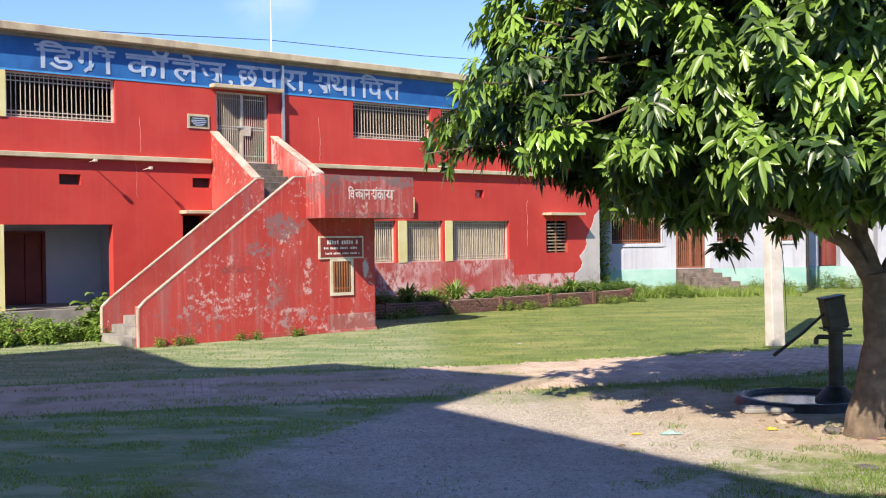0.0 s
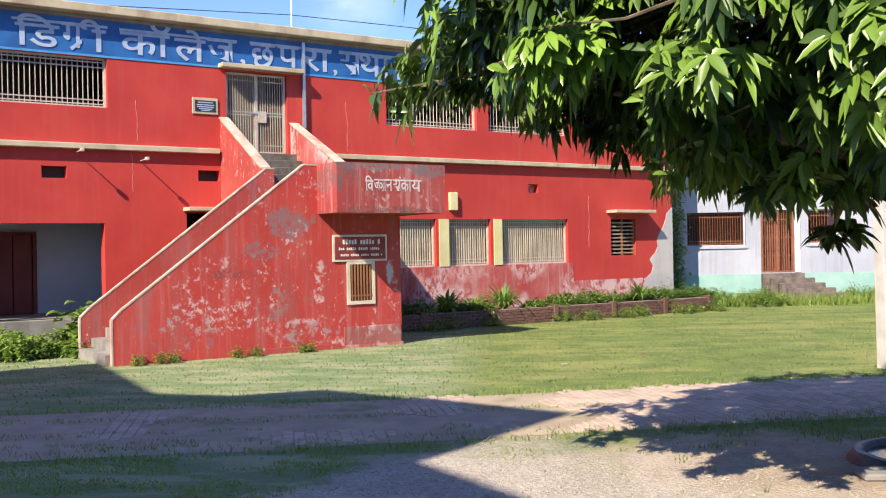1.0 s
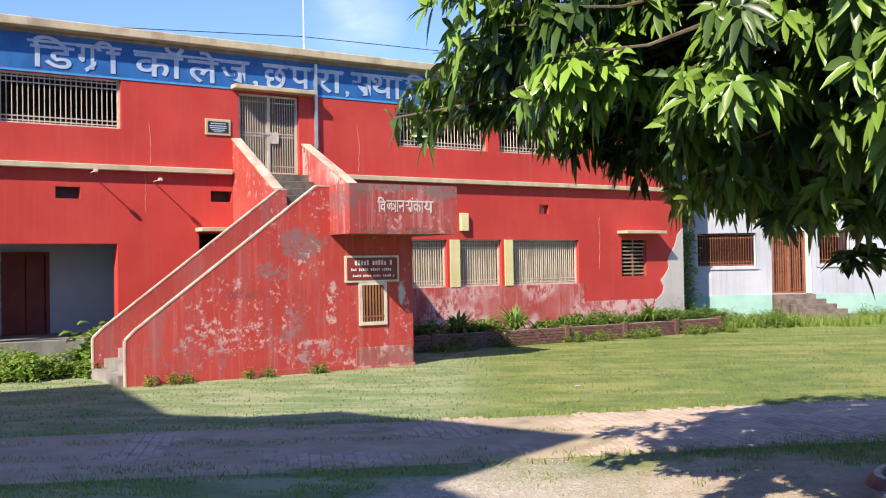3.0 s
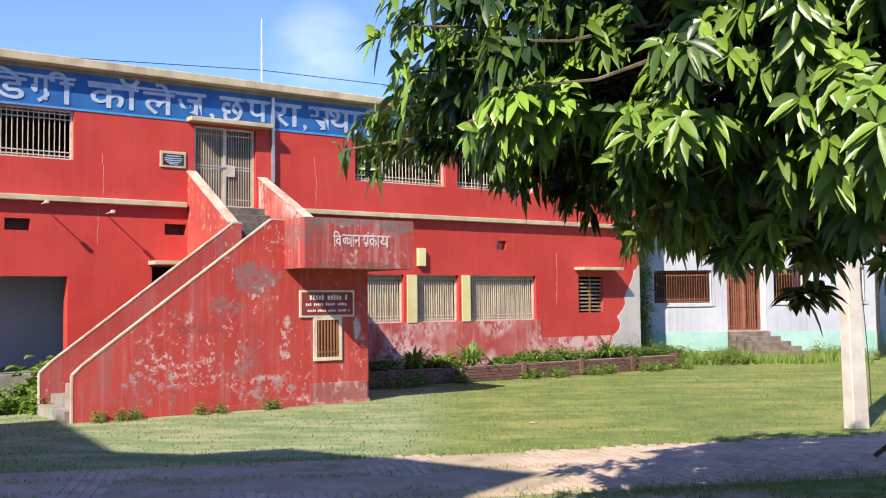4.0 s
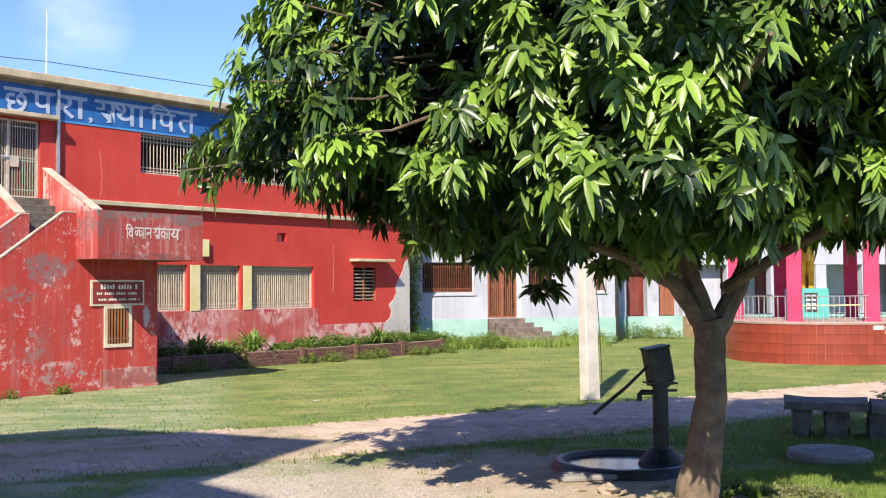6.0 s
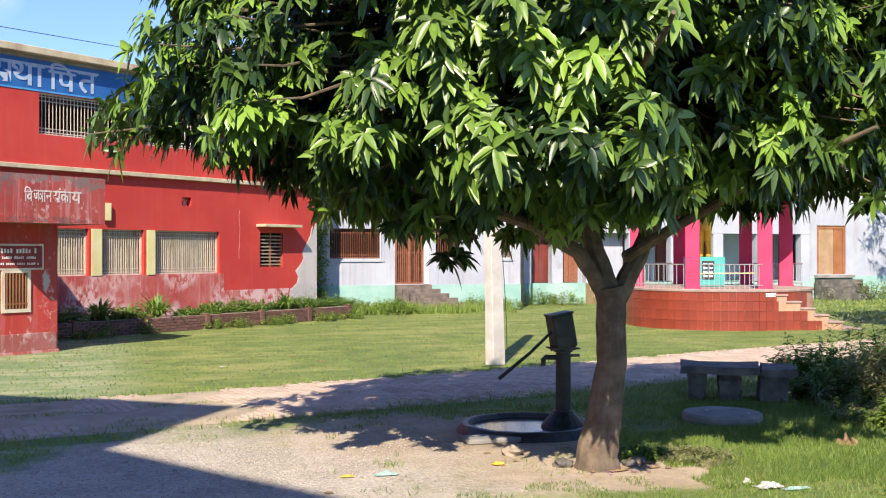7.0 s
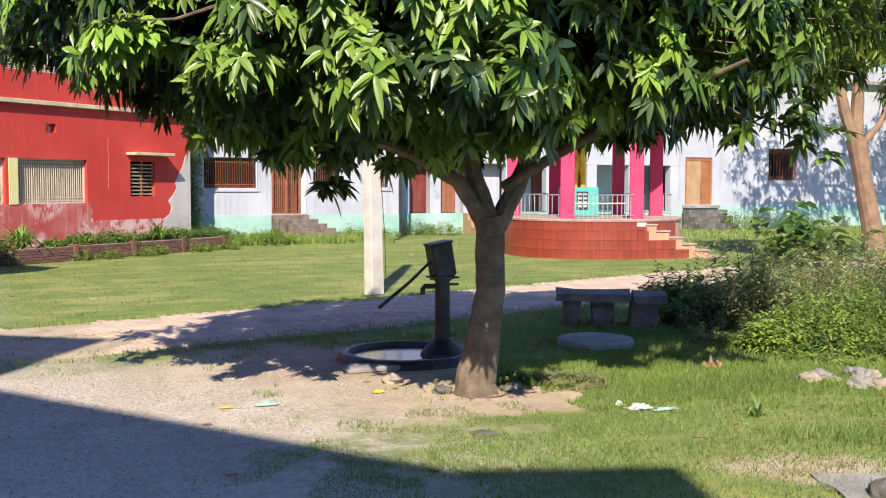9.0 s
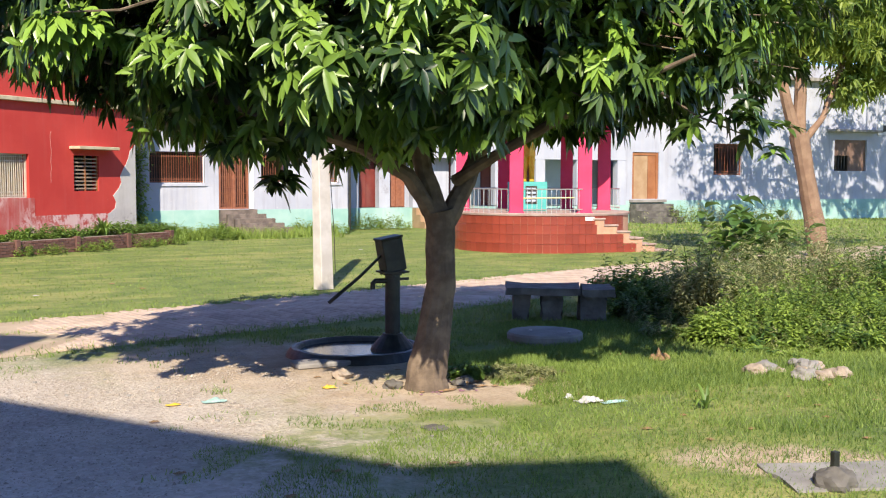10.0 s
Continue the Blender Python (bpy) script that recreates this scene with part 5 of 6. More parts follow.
# wild growth along the foot of the white wing
for x, y, r, h, mt in ((7.2, 34.9, 0.6, 0.6, "weed"), (8.2, 34.5, 0.8, 0.55, "weed"), (7.2, 33.6, 0.9, 0.5, "weed"), (8.6, 33.4, 0.9, 0.5, "weed"), (6.6, 33.0, 0.6, 0.5, "weed"), (12.2, 35.2, 0.7, 0.6, "light_leaf"), (13.2, 35.1, 0.7, 0.55, "weed"),
                       (15.6, 37.8, 1.0, 0.75, "light_leaf"), (16.8, 37.7, 0.9, 0.65, "weed"), (9.1, 35.0, 0.25, 0.6, "bush"), (33.2, 38.0, 1.1, 1.1, "dry_weed"), (35.3, 38.1, 1.4, 1.0, "dry_weed"), (37.5, 38.1, 1.4, 0.9, "dry_weed"), (31.6, 37.5, 0.8, 1.1, "weed"), (6.4, 33.9, 0.45, 0.75, "bush"), (6.9, 34.3, 0.5, 0.65, "bush")):
    bush("weed_plant", x, y, r, h, "wild weeds against the white wall", 0.12, 0.04, 70, 14, mt, (0.2, 0.9))
# vine on the corner
vine = thing("wall_vine", pose(6.25, 35.65, 0), "green creeper climbing the white wall corner", "vine")
n = 900
base = np.stack([rng.normal(0.12, 0.16, n), rng.uniform(-0.15, 0.05, n), rng.uniform(0.3, 4.6, n)], 1)
v, f, k = leaf_arrays(base, np.stack([rng.normal(0, 1, n), rng.uniform(-1, 0, n), rng.uniform(-0.6, 0.5, n)], 1), rng.uniform(0.09, 0.16, n), np.full(n, 0.09), np.full(n, 0.4))
raw_mesh("leaves", v, f, np.repeat(rng.uniform(0.2, 0.9, n), k), M["weed"], vine)
# broad-leaved shrub beside the path
bush("bush", 15.0, 15.6, 0.85, 1.75, "broad-leaved green shrub beside the path", 0.38, 0.34, 30, 10, "bush", (-0.05, 0.5), droop=0.55)

# thicket of weeds
thicket = thing("weed_thicket", pose(0, 0, 0), "dense thicket of tall weeds and dry stalks", "weeds", kind="stuff")


def in_thicket(k):
    out = []
    while len(out) < k:
        x, y = rng.uniform(7.6, 18.0), rng.uniform(6.2, 16.5)
        e = ((x - 12.6) / 4.6) ** 2 + ((y - 11.0 - 0.32 * (x - 12.6)) / 3.4) ** 2
        if e < 1 + 0.25 * noise.noise(Vector((x, y, 0))):
            out.append((x, y))
    return np.array(out)


def thicket_height(p):
    hh = np.array([noise.noise(Vector((x * 0.9, y * 0.9, 3))) for x, y in p])
    edge = 1.12 * np.clip((np.hypot(p[:, 0] - 6.5, p[:, 1] - 8.0) - 2.0) / 4.0, 0.18, 1.0)
    return np.clip(0.62 + 1.0 * hh, 0.22, 1.4) * edge


def in_front(k):
    p = in_thicket(3 * k)
    return p[p[:, 1] - 0.32 * (p[:, 0] - 12.6) < 11.2 + rng.normal(0, 0.7, len(p))][:k]


def at_back(k):
    p = in_thicket(4 * k)
    return p[p[:, 1] - 0.32 * (p[:, 0] - 12.6) > 10.4 + rng.normal(0, 0.6, len(p))][:k]


for mt, n, per, ln, wd, tones, where, tall in (("weed", 1300, 22, 0.10, 0.042, (0.0, 1.0), in_front, 0.85), ("bush", 500, 18, 0.12, 0.055, (0.0, 0.7), in_thicket, 0.95), ("dry_weed", 1500, 22, 0.10, 0.014, (0.0, 0.9), at_back, 1.2), ("dry_weed", 260, 18, 0.09, 0.012, (0.3, 1.0), in_front, 1.3)):
    foot = where(n)
    v, f, tone = leafy_stems(len(foot), lambda k: foot, lambda p: tall * thicket_height(p), per, ln, wd, 0.4, tones, rng, 0.2)
    raw_mesh("weeds", v, f, tone, M[mt], thicket)
for x, y, r, h, mt, ln, wd, tones in ((9.55, 10.6, 0.45, 1.45, "dry_weed", 0.13, 0.03, (0.4, 1.0)), (10.2, 11.3, 0.5, 1.1, "weed", 0.12, 0.05, (0.2, 0.8)), (12.2, 11.2, 0.9, 1.35, "dry_weed", 0.13, 0.03, (0.3, 0.9)), (13.6, 10.6, 0.9, 1.3, "bush", 0.12, 0.05, (0.0, 0.5)),
                                        (9.2, 9.1, 0.7, 0.66, "weed", 0.085, 0.036, (0.2, 0.95)), (10.2, 9.3, 0.8, 0.80, "weed", 0.085, 0.036, (0.1, 0.9)), (11.3, 9.0, 0.8, 0.75, "weed", 0.085, 0.036, (0.1, 0.9)), (10.6, 8.2, 0.7, 0.58, "weed", 0.08, 0.034, (0.2, 1.0)), (8.4, 8.9, 0.4, 0.4, "weed", 0.10, 0.05, (0.5, 1.0)),
                                        (9.2, 11.3, 0.5, 0.5, "weed", 0.12, 0.05, (0.0, 0.5)), (9.8, 12.5, 0.6, 0.75, "weed", 0.12, 0.05, (0.0, 0.6)), (4.62, 8.35, 0.22, 0.16, "bush", 0.05, 0.02, (0.3, 0.8)), (5.15, 8.2, 0.45, 0.09, "dry_weed", 0.07, 0.014, (0.1, 0.8))):
    bush("weed_plant", x, y, r, h, "leafy wild weeds beside the bench", ln, wd, 100, 24, mt, tones)
sp = strap_plant(5.82, 6.16, 0.40, 9, Matrix(), "lone strap-leaf lily in the grass", 0, "bush", (0.3, 0.8), 0.03)

# ---- grass ----
lawn = thing("grass", pose(0, 0, 0), "short lawn grass with taller tufts", "grass", kind="stuff")


def scatter(n, x0, x1, y0, y1, keep):
    p = np.stack([rng.uniform(x0, x1, n), rng.uniform(y0, y1, n)], 1)
    return p[np.array([keep(x, y) for x, y in p])]


def path_y(x):
    for (xa, ya), (xb, yb) in zip(PATH_LINE, PATH_LINE[1:]):
        if xa <= x <= xb:
            return ya + (yb - ya) * (x - xa) / (xb - xa)
    return 0.0


def bare(x, y):
    """How worn the ground is at a place, from 0 to 1."""
    e = 0.5 * noise.noise(Vector((x * 0.8, y * 0.8, 0))) + 0.3 * noise.noise(Vector((x * 3, y * 3, 5)))
    g = max(1.3 - math.hypot((x + 0.2) * 0.9, (y - 8.4) * 0.8) / 3.6, 1.3 - math.hypot((x - 3.4) / 2.8, (y - 9.6) / 2.6), 1.2 - math.hypot((x - 4.8) / 2.3, (y - 7.8) / 1.0), 1.2 - math.hypot((x - 0.6) / 2.2, (y - 2) / 5.5))
    left = 0.857 * (x + 1.8) - 0.514 * (y - 8.58) + 0.7 * e
    return g + e - 1.2 * min(1.0, max(0.0, 0.4 - left))


def blades(p, h0, h1, w, tones):
    n = len(p)
    base = np.concatenate([p, np.zeros((n, 1))], 1)
    way = np.stack([rng.normal(0, 0.45, n), rng.normal(0, 0.45, n), np.ones(n)], 1)
    v, f, k = blade_arrays(base, way, rng.uniform(h0, h1, n), w * rng.uniform(0.7, 1.4, n))
    patch = np.array([noise.noise(Vector((x * 0.5, y * 0.9, 0))) for x, y in p])
    raw_mesh("blades", v, f, np.repeat(np.clip(rng.uniform(*tones, n) + 0.35 * patch, 0, 1.2), k), M["grass"], lawn, False)


blades(scatter(110000, 1.2, 11.0, 3.6, 11.8, lambda x, y: bare(x, y) < 0.35 and y < path_y(x) - 1.5), 0.015, 0.055, 0.008, (0.1, 0.8))
blades(scatter(30000, 4.6, 7.6, 6.9, 9.6, lambda x, y: math.hypot(x - 4.0, y - 8.1) > 0.9 + 0.5 * noise.noise(Vector((x * 2, y * 2, 1)))), 0.02, 0.08, 0.008, (0.1, 0.9))
blades(scatter(30000, 5.2, 10.5, 5.0, 11.0, lambda x, y: bare(x, y) < 0.2 and noise.noise(Vector((x * 1.2, y * 1.2, 2))) + (x - 6.5) * 0.25 > 0.05), 0.03, 0.12, 0.008, (0.2, 0.9))
blades(scatter(26000, 2.0, 11.0, 8.6, 14.0, lambda x, y: bare(x, y) < 0.75 and y < path_y(x) - 1.3 and math.hypot(x - 4.12, y - 10.4) > 0.95 and noise.noise(Vector((x * 1.1, y * 1.1, 8))) > -0.15), 0.03, 0.09, 0.010, (0.1, 0.7))
blades(scatter(60000, -12.0, 20.0, 8.0, 20.5, lambda x, y: 1.15 + 0.3 * noise.noise(Vector((x * 0.9, y * 0.9, 4))) < abs(y - path_y(x)) * 0.965 < 1.75), 0.03, 0.10, 0.014, (0.2, 0.9))
blades(scatter(60000, -10.0, 3.0, 8.5, 14.5, lambda x, y: abs(y - path_y(x)) < 1.35 and noise.noise(Vector((x * 0.45, (y - 0.22 * x) * 2.0, 6))) + 0.4 * noise.noise(Vector((x * 2.5, y * 3.0, 1))) > 0.20 + 0.05 * max(0.0, x + 2.0)), 0.02, 0.07, 0.012, (0.2, 0.8))
blades(scatter(9000, -3.0, 4.0, 5.0, 12.5, lambda x, y: bare(x, y) < 0.75 and noise.noise(Vector((x * 1.3, y * 1.8, 7))) > 0.2), 0.02, 0.06, 0.010, (0.2, 0.8))
# blade tones raised here to brighten the lawn lying in shadow
blades(scatter(70000, -7.5, 1.0, 5.0, 12.0, lambda x, y: bare(x, y) < 0.3 and y < path_y(x) - 1.35 and noise.noise(Vector((x * 0.7, y * 1.7, 3))) + 0.5 * noise.noise(Vector((x * 2.6, y * 4.0, 2))) > -0.02), 0.012, 0.04, 0.012, (0.5, 1.1))
blades(scatter(12000, 1.2, 4.2, 5.4, 7.6, lambda x, y: noise.noise(Vector((x * 2.2, y * 2.2, 9))) + 0.25 * (x - 2.6) - 0.3 * (y - 6.6) > 0.0), 0.012, 0.04, 0.007, (0.1, 0.7))
blades(scatter(70000, -12.0, 24.0, 13.0, 38.6, lambda x, y: y > path_y(x) + 1.4 and -0.603 * x + 0.798 * y < 21.0), 0.012, 0.034, 0.022, (0.2, 0.85))
blades(scatter(14000, 4.0, 13.0, 33.0, 38.0, lambda x, y: noise.noise(Vector((x, y, 0))) > -0.1 and -0.603 * x + 0.798 * y < 24.5), 0.15, 0.45, 0.03, (0.4, 1.0))
blades(scatter(9000, 22.0, 50.0, 22.0, 38.5, lambda x, y: True), 0.05, 0.16, 0.05, (0.2, 0.9))

# ---- hand pump in its basin ----
M["wet"] = plain("wet_cement", (0.03, 0.03, 0.03), (0.09, 0.086, 0.08), 3, 0.12, 0.06, stain=(0.20, 0.19, 0.18), amount=0.5)
M["wet_rim"] = plain("dark_wet_rim_cement", (0.018, 0.017, 0.015), (0.05, 0.046, 0.04), 5, 0.45, 0.5, stain=(0.02, 0.02, 0.018), amount=0.5)
basin = thing("pump_basin", pose(4.16, 10.22, 0), "round wet cement basin with a raised dark rim", "basin")
bm = bmesh.new()
N = 40
prof = [(0.66, 0.02), (0.68, 0.085), (0.70, 0.10), (0.75, 0.095), (0.79, 0.05), (0.82, 0.0)]
rings = [[bm.verts.new(((r + 0.015 * noise.noise(Vector((math.cos(q) * 2, math.sin(q) * 2, 0)))) * math.cos(q), r * math.sin(q), z + 0.01 * noise.noise(Vector((math.cos(q) * 3, math.sin(q) * 3, 4))))) for q in (2 * math.pi * i / N for i in range(N))] for r, z in prof]
for a, b in zip(rings, rings[1:]):
    for i in range(N):
        bm.faces.new((a[i], a[(i + 1) % N], b[(i + 1) % N], b[i]))
part("rim", bm, M["wet_rim"], basin, "dark wet cement rim")
bm = bmesh.new()
bmesh.ops.create_circle(bm, cap_ends=True, segments=40, radius=0.67, matrix=Matrix.Translation((0, 0, 0.045)))
part("basin_floor", bm, M["wet"], basin, "wet shining floor")
part("spill_lip", boxed(-0.95, -0.35, -0.72, -0.40, 0.0, 0.06, bevel=0.015), M["concrete"], basin, "pale cement spill lip")
pump = thing("hand_pump", pose(4.55, 10.08, 0.045), "dark iron lever hand pump in a basin", "pump")
bm = bmesh.new()
add_turned(bm, [(0.26, 0.0), (0.25, 0.03), (0.19, 0.10), (0.125, 0.17), (0.115, 0.19)], sides=20)
part("foot", bm, M["iron"], pump, "flared iron foot")
bm = bmesh.new()
add_turned(bm, [(0.088, 0.17), (0.086, 0.86), (0.11, 0.865), (0.11, 0.90), (0.086, 0.905)], sides=18)
part("column", bm, M["iron"], pump)
bm = bmesh.new()
add_box(bm, -0.13, 0.13, -0.11, 0.11, 0.90, 1.28, bevel=0.012, m=pose(0, 0, 0, 0, -10, 0) @ Matrix.Translation((0.17, 0, 0.0)))
add_box(bm, -0.155, 0.155, -0.13, 0.13, 0.895, 0.915, m=Matrix.Translation((0.0, 0, 0)))
part("head", bm, M["iron"], pump, "slanted box-shaped pump head")
bm = bmesh.new()
add_box(bm, -0.14, 0.14, -0.12, 0.12, 1.275, 1.30, bevel=0.006, m=pose(0, 0, 0, 0, -10, 0) @ Matrix.Translation((0.17, 0, 0.0)))
part("cover", bm, M["iron"], pump)
bm = bmesh.new()
add_tube(bm, [(-0.10, 0, 1.13), (-0.42, -0.02, 0.86), (-0.80, -0.04, 0.585)], [0.016, 0.019, 0.022], 8)
part("handle", bm, M["iron"], pump, "long slanting lever handle")
bm = bmesh.new()
add_tube(bm, [(-0.07, 0, 0.80), (-0.22, 0, 0.805), (-0.245, 0, 0.78), (-0.25, 0, 0.71)], 0.03, 10)
part("spout", bm, M["iron"], pump)
for x in (-0.14, 0.14):
    bm = bmesh.new()
    add_turned(bm, [(0.018, 0.875), (0.018, 0.93)], x, 0.0, 8)
    part("bolt", bm, M["iron"], pump)
part("bracket", boxed(0.08, 0.2, -0.015, 0.015, 0.80, 0.83), M["iron"], pump)

# ---- concrete pole ----
pole = thing("concrete_pole", pose(6.28, 17.08, 0, 0, -1.5, 20), "whitewashed square concrete pole in the lawn", "pole")
bm = boxed(-0.145, 0.145, -0.12, 0.12, -0.05, 6.0)
for v in bm.verts:
    if v.co.z > 1:
        v.co.x *= 0.7
        v.co.y *= 0.7
bmesh.ops.bevel(bm, geom=[e for e in bm.edges], offset=0.012, segments=1, affect="EDGES")
part("shaft", bm, M["pole"], pole)
bm = bmesh.new()
add_tube(bm, [(0.17, -0.14, 0.3), (0.16, -0.145, 1.0), (0.12, -0.13, 2.0), (0.13, -0.12, 4.0)], 0.008, 6)
part("wire", bm, M["iron"], pole, "thin black wire down the pole")

# ---- stone bench, round slab ----
bench = thing("stone_bench", pose(7.95, 11.75, 0, 0, 0, -31), "dark weathered stone bench on block legs", "bench")


def rough_block(x0, x1, y0, y1, z0, z1, wob=0.02):
    bm = boxed(x0, x1, y0, y1, z0, z1)
    bmesh.ops.subdivide_edges(bm, edges=bm.edges[:], cuts=3, use_grid_fill=True)
    for v in bm.verts:
        v.co += Vector((noise.noise(v.co * 5), noise.noise(v.co * 5 + Vector((3, 0, 0))), noise.noise(v.co * 5 + Vector((0, 7, 0))) * 0.6)) * wob
    return bm


part("seat", rough_block(-0.78, 0.28, -0.46, 0.44, 0.385, 0.485, 0.05), M["slab"], bench, "cracked stone seat slab")
part("seat", rough_block(0.31, 0.76, -0.44, 0.48, 0.375, 0.475, 0.05), M["slab"], bench, "cracked stone seat slab")
for x, w in ((-0.56, 0.11), (-0.12, 0.15), (0.46, 0.19)):
    part("leg", rough_block(x - w, x + w, -0.30, 0.26, 0.0, 0.40, 0.05), M["slab"], bench)
disc = thing("round_slab", pose(6.66, 10.12, 0), "round grey cement slab lying in the grass", "slab")
bm = bmesh.new()
add_turned(bm, [(0.46, 0.0), (0.475, 0.03), (0.475, 0.09), (0.455, 0.115), (0.10, 0.12), (0.02, 0.118)], sides=36)
part("cover", bm, M["concrete"], disc)
for x, y in ((0.2, -0.25), (-0.15, 0.1)):
    bm = bmesh.new()
    bmesh.ops.create_icosphere(bm, subdivisions=1, radius=0.03, matrix=Matrix.Translation((x, y, 0.125)) @ Matrix.Diagonal((1, 0.7, 0.5, 1)))
    part("chip", bm, M["pole"], disc)

# ---- stub post on a paved scrap, near the walker's feet ----
part_slab = thing("paving_scrap", pose(5.50, 4.02, 0, 0, 0, -20), "broken pale cement paving scrap", "paving")
part("slab", rough_block(-0.75, 0.7, -0.32, 0.32, -0.05, 0.02, 0.03), M["concrete"], part_slab)
stub = thing("stub_post", pose(5.01, 3.98, 0.0), "short dark iron stub in a cement lump", "post")
bm = bmesh.new()
bmesh.ops.create_icosphere(bm, subdivisions=3, radius=1.0, matrix=Matrix.Translation((0, 0, 0.04)) @ Matrix.Diagonal((0.15, 0.13, 0.10, 1)))
for v in bm.verts:
    v.co += v.co.normalized() * noise.noise(v.co * 14) * 0.03
part("lump", bm, M["slab"], stub)
part("stub", boxed(-0.03, 0.02, -0.02, 0.02, 0.1, 0.24, bevel=0.004), M["iron"], stub)


# ---- stones and litter ----
M["paver_stone"] = plain("sandy_pebble", (0.28, 0.22, 0.17), (0.38, 0.31, 0.24), 9, 0.9, 0.3)
def stone(x, y, r, material, label, name="stone", flat=0.65):
    bm = bmesh.new()
    bmesh.ops.create_icosphere(bm, subdivisions=3, radius=r)
    off = Vector((x * 3.1, y * 1.7, r))
    for v in bm.verts:
        v.co *= 1 + 0.45 * noise.noise(v.co * (1.6 / r) + off)
        v.co.z *= flat
    ob = mesh_ob(name, bm, material)
    ob.location = (x, y, r * flat * 0.45)
    return tagged(ob, label, "stone", "loose stones")


stone(3.46, 8.90, 0.10, M["paver_stone"], "rounded brown stone beside the basin")
stone(3.72, 8.22, 0.09, M["slab"], "dark stone at the foot of the trunk")
stone(4.36, 8.06, 0.07, M["slab"], "grey stone at the foot of the trunk")
stone(4.48, 8.16, 0.08, M["slab"], "dark stone at the foot of the trunk")
for i in range(14):
    stone(7.7 + rng.uniform(-0.3, 0.5), 7.0 + rng.uniform(-0.3, 0.35), rng.uniform(0.05, 0.13), M["paver_stone"] if i % 3 else M["concrete"], "pale rubble stone in the weeds")
for i in range(12):
    stone(11.7 + rng.uniform(-0.9, 0.9), 15.0 + rng.uniform(-0.25, 0.3), rng.uniform(0.07, 0.17), M["brick"] if i % 2 else M["concrete"], "broken brick rubble beside the path")
stone(3.36, 6.57, 0.10, M["slab"], "flat dark scrap in the grass", flat=0.18)
for i in range(45):
    x, y = rng.uniform(-2.5, 3.5), rng.uniform(5.5, 11.5)
    stone(float(x), float(y), float(rng.uniform(0.010, 0.022)), M["paver_stone"] if i % 2 else M["concrete"], "small loose pebble on the gravel", "pebble")


def scrap(x, y, rx, ry, h, material, label, name):
    bm = bmesh.new()
    bmesh.ops.create_grid(bm, x_segments=14, y_segments=9, size=1.0)
    for v in bm.verts:
        r = math.hypot(v.co.x, v.co.y)
        q = noise.noise(Vector((v.co.x * 2.2 + x, v.co.y * 2.2 + y, 0)))
        v.co = Vector((v.co.x * rx * (1 + 0.3 * q), v.co.y * ry * (1 + 0.4 * q), max(0.004, h * (1.1 - r) + h * 0.7 * q)))
    ob = mesh_ob(name, bm, material)
    ob.location = (x, y, 0.01)
    mod = ob.modifiers.new("thickness", "SOLIDIFY")
    mod.thickness = 0.003
    return tagged(ob, label, "litter", "litter")


M["plastic"] = plain("white_plastic_film", (0.36, 0.35, 0.34), (0.52, 0.5, 0.5), 8, 0.3, 0.3)
M["plastic_blue"] = plain("pale_green_plastic", (0.26, 0.40, 0.36), (0.34, 0.48, 0.44), 8, 0.35, 0.2)
M["leaf_yellow"] = plain("fallen_yellow_leaf", (0.62, 0.36, 0.03), (0.7, 0.45, 0.06), 12, 0.6, 0.3)
M["leaf_brown"] = plain("fallen_brown_leaf", (0.20, 0.12, 0.055), (0.30, 0.19, 0.09), 12, 0.7, 0.3)
scrap(5.06, 6.85, 0.12, 0.07, 0.045, M["plastic"], "crumpled white plastic bag in the grass", "plastic_bag")
scrap(5.25, 6.72, 0.13, 0.035, 0.02, M["plastic_blue"], "pale green plastic strip in the grass", "plastic_strip")
scrap(4.96, 7.03, 0.04, 0.035, 0.04, M["plastic"], "torn scrap of paper in the grass", "paper_scrap")
scrap(2.01, 8.33, 0.10, 0.05, 0.03, M["plastic_blue"], "flattened plastic bottle on the gravel", "plastic_bottle")
scrap(3.16, 8.47, 0.06, 0.045, 0.025, M["leaf_yellow"], "yellow fallen leaf on bare earth", "fallen_leaf")
scrap(1.65, 8.35, 0.06, 0.03, 0.015, M["leaf_yellow"], "yellow fallen leaf on bare earth", "fallen_leaf")
scrap(7.0, 8.29, 0.10, 0.10, 0.10, M["leaf_brown"], "orange-brown scrap among the weeds", "fallen_leaf")
M["petal"] = plain("fallen_magenta_petal", (0.22, 0.08, 0.16), (0.30, 0.13, 0.23), 12, 0.7, 0.2)
for i in range(12):
    scrap(float(4.05 + rng.normal(0, 0.16)), float(7.78 + rng.normal(0, 0.06)), 0.014, 0.009, 0.006, M["petal"], "magenta fallen petal at the foot of the trunk", "fallen_petal")
for i in range(16):
    scrap(float(4.85 + rng.normal(0, 0.4)), float(8.0 + rng.normal(0, 0.2)), float(rng.uniform(0.03, 0.07)), 0.02, 0.015, M["leaf_brown"], "dry brown leaf litter beside the trunk", "fallen_leaf")
for i in range(30):
    x, y = rng.uniform(1.0, 8.0), rng.uniform(4.6, 9.2)
    scrap(float(x), float(y), float(rng.uniform(0.02, 0.045)), float(rng.uniform(0.015, 0.025)), 0.012, M["leaf_brown"], "dry brown fallen leaf on the ground", "fallen_leaf")
for i in range(9):
    x, y = rng.uniform(-6.0, 12.0), rng.uniform(17.0, 28.0)
    if -0.603 * x + 0.798 * y < 18:
        scrap(float(x), float(y), 0.05, 0.03, 0.015, M["plastic"] if i % 6 == 0 else M["leaf_brown"], "small scrap of litter on the lawn", "litter_scrap")

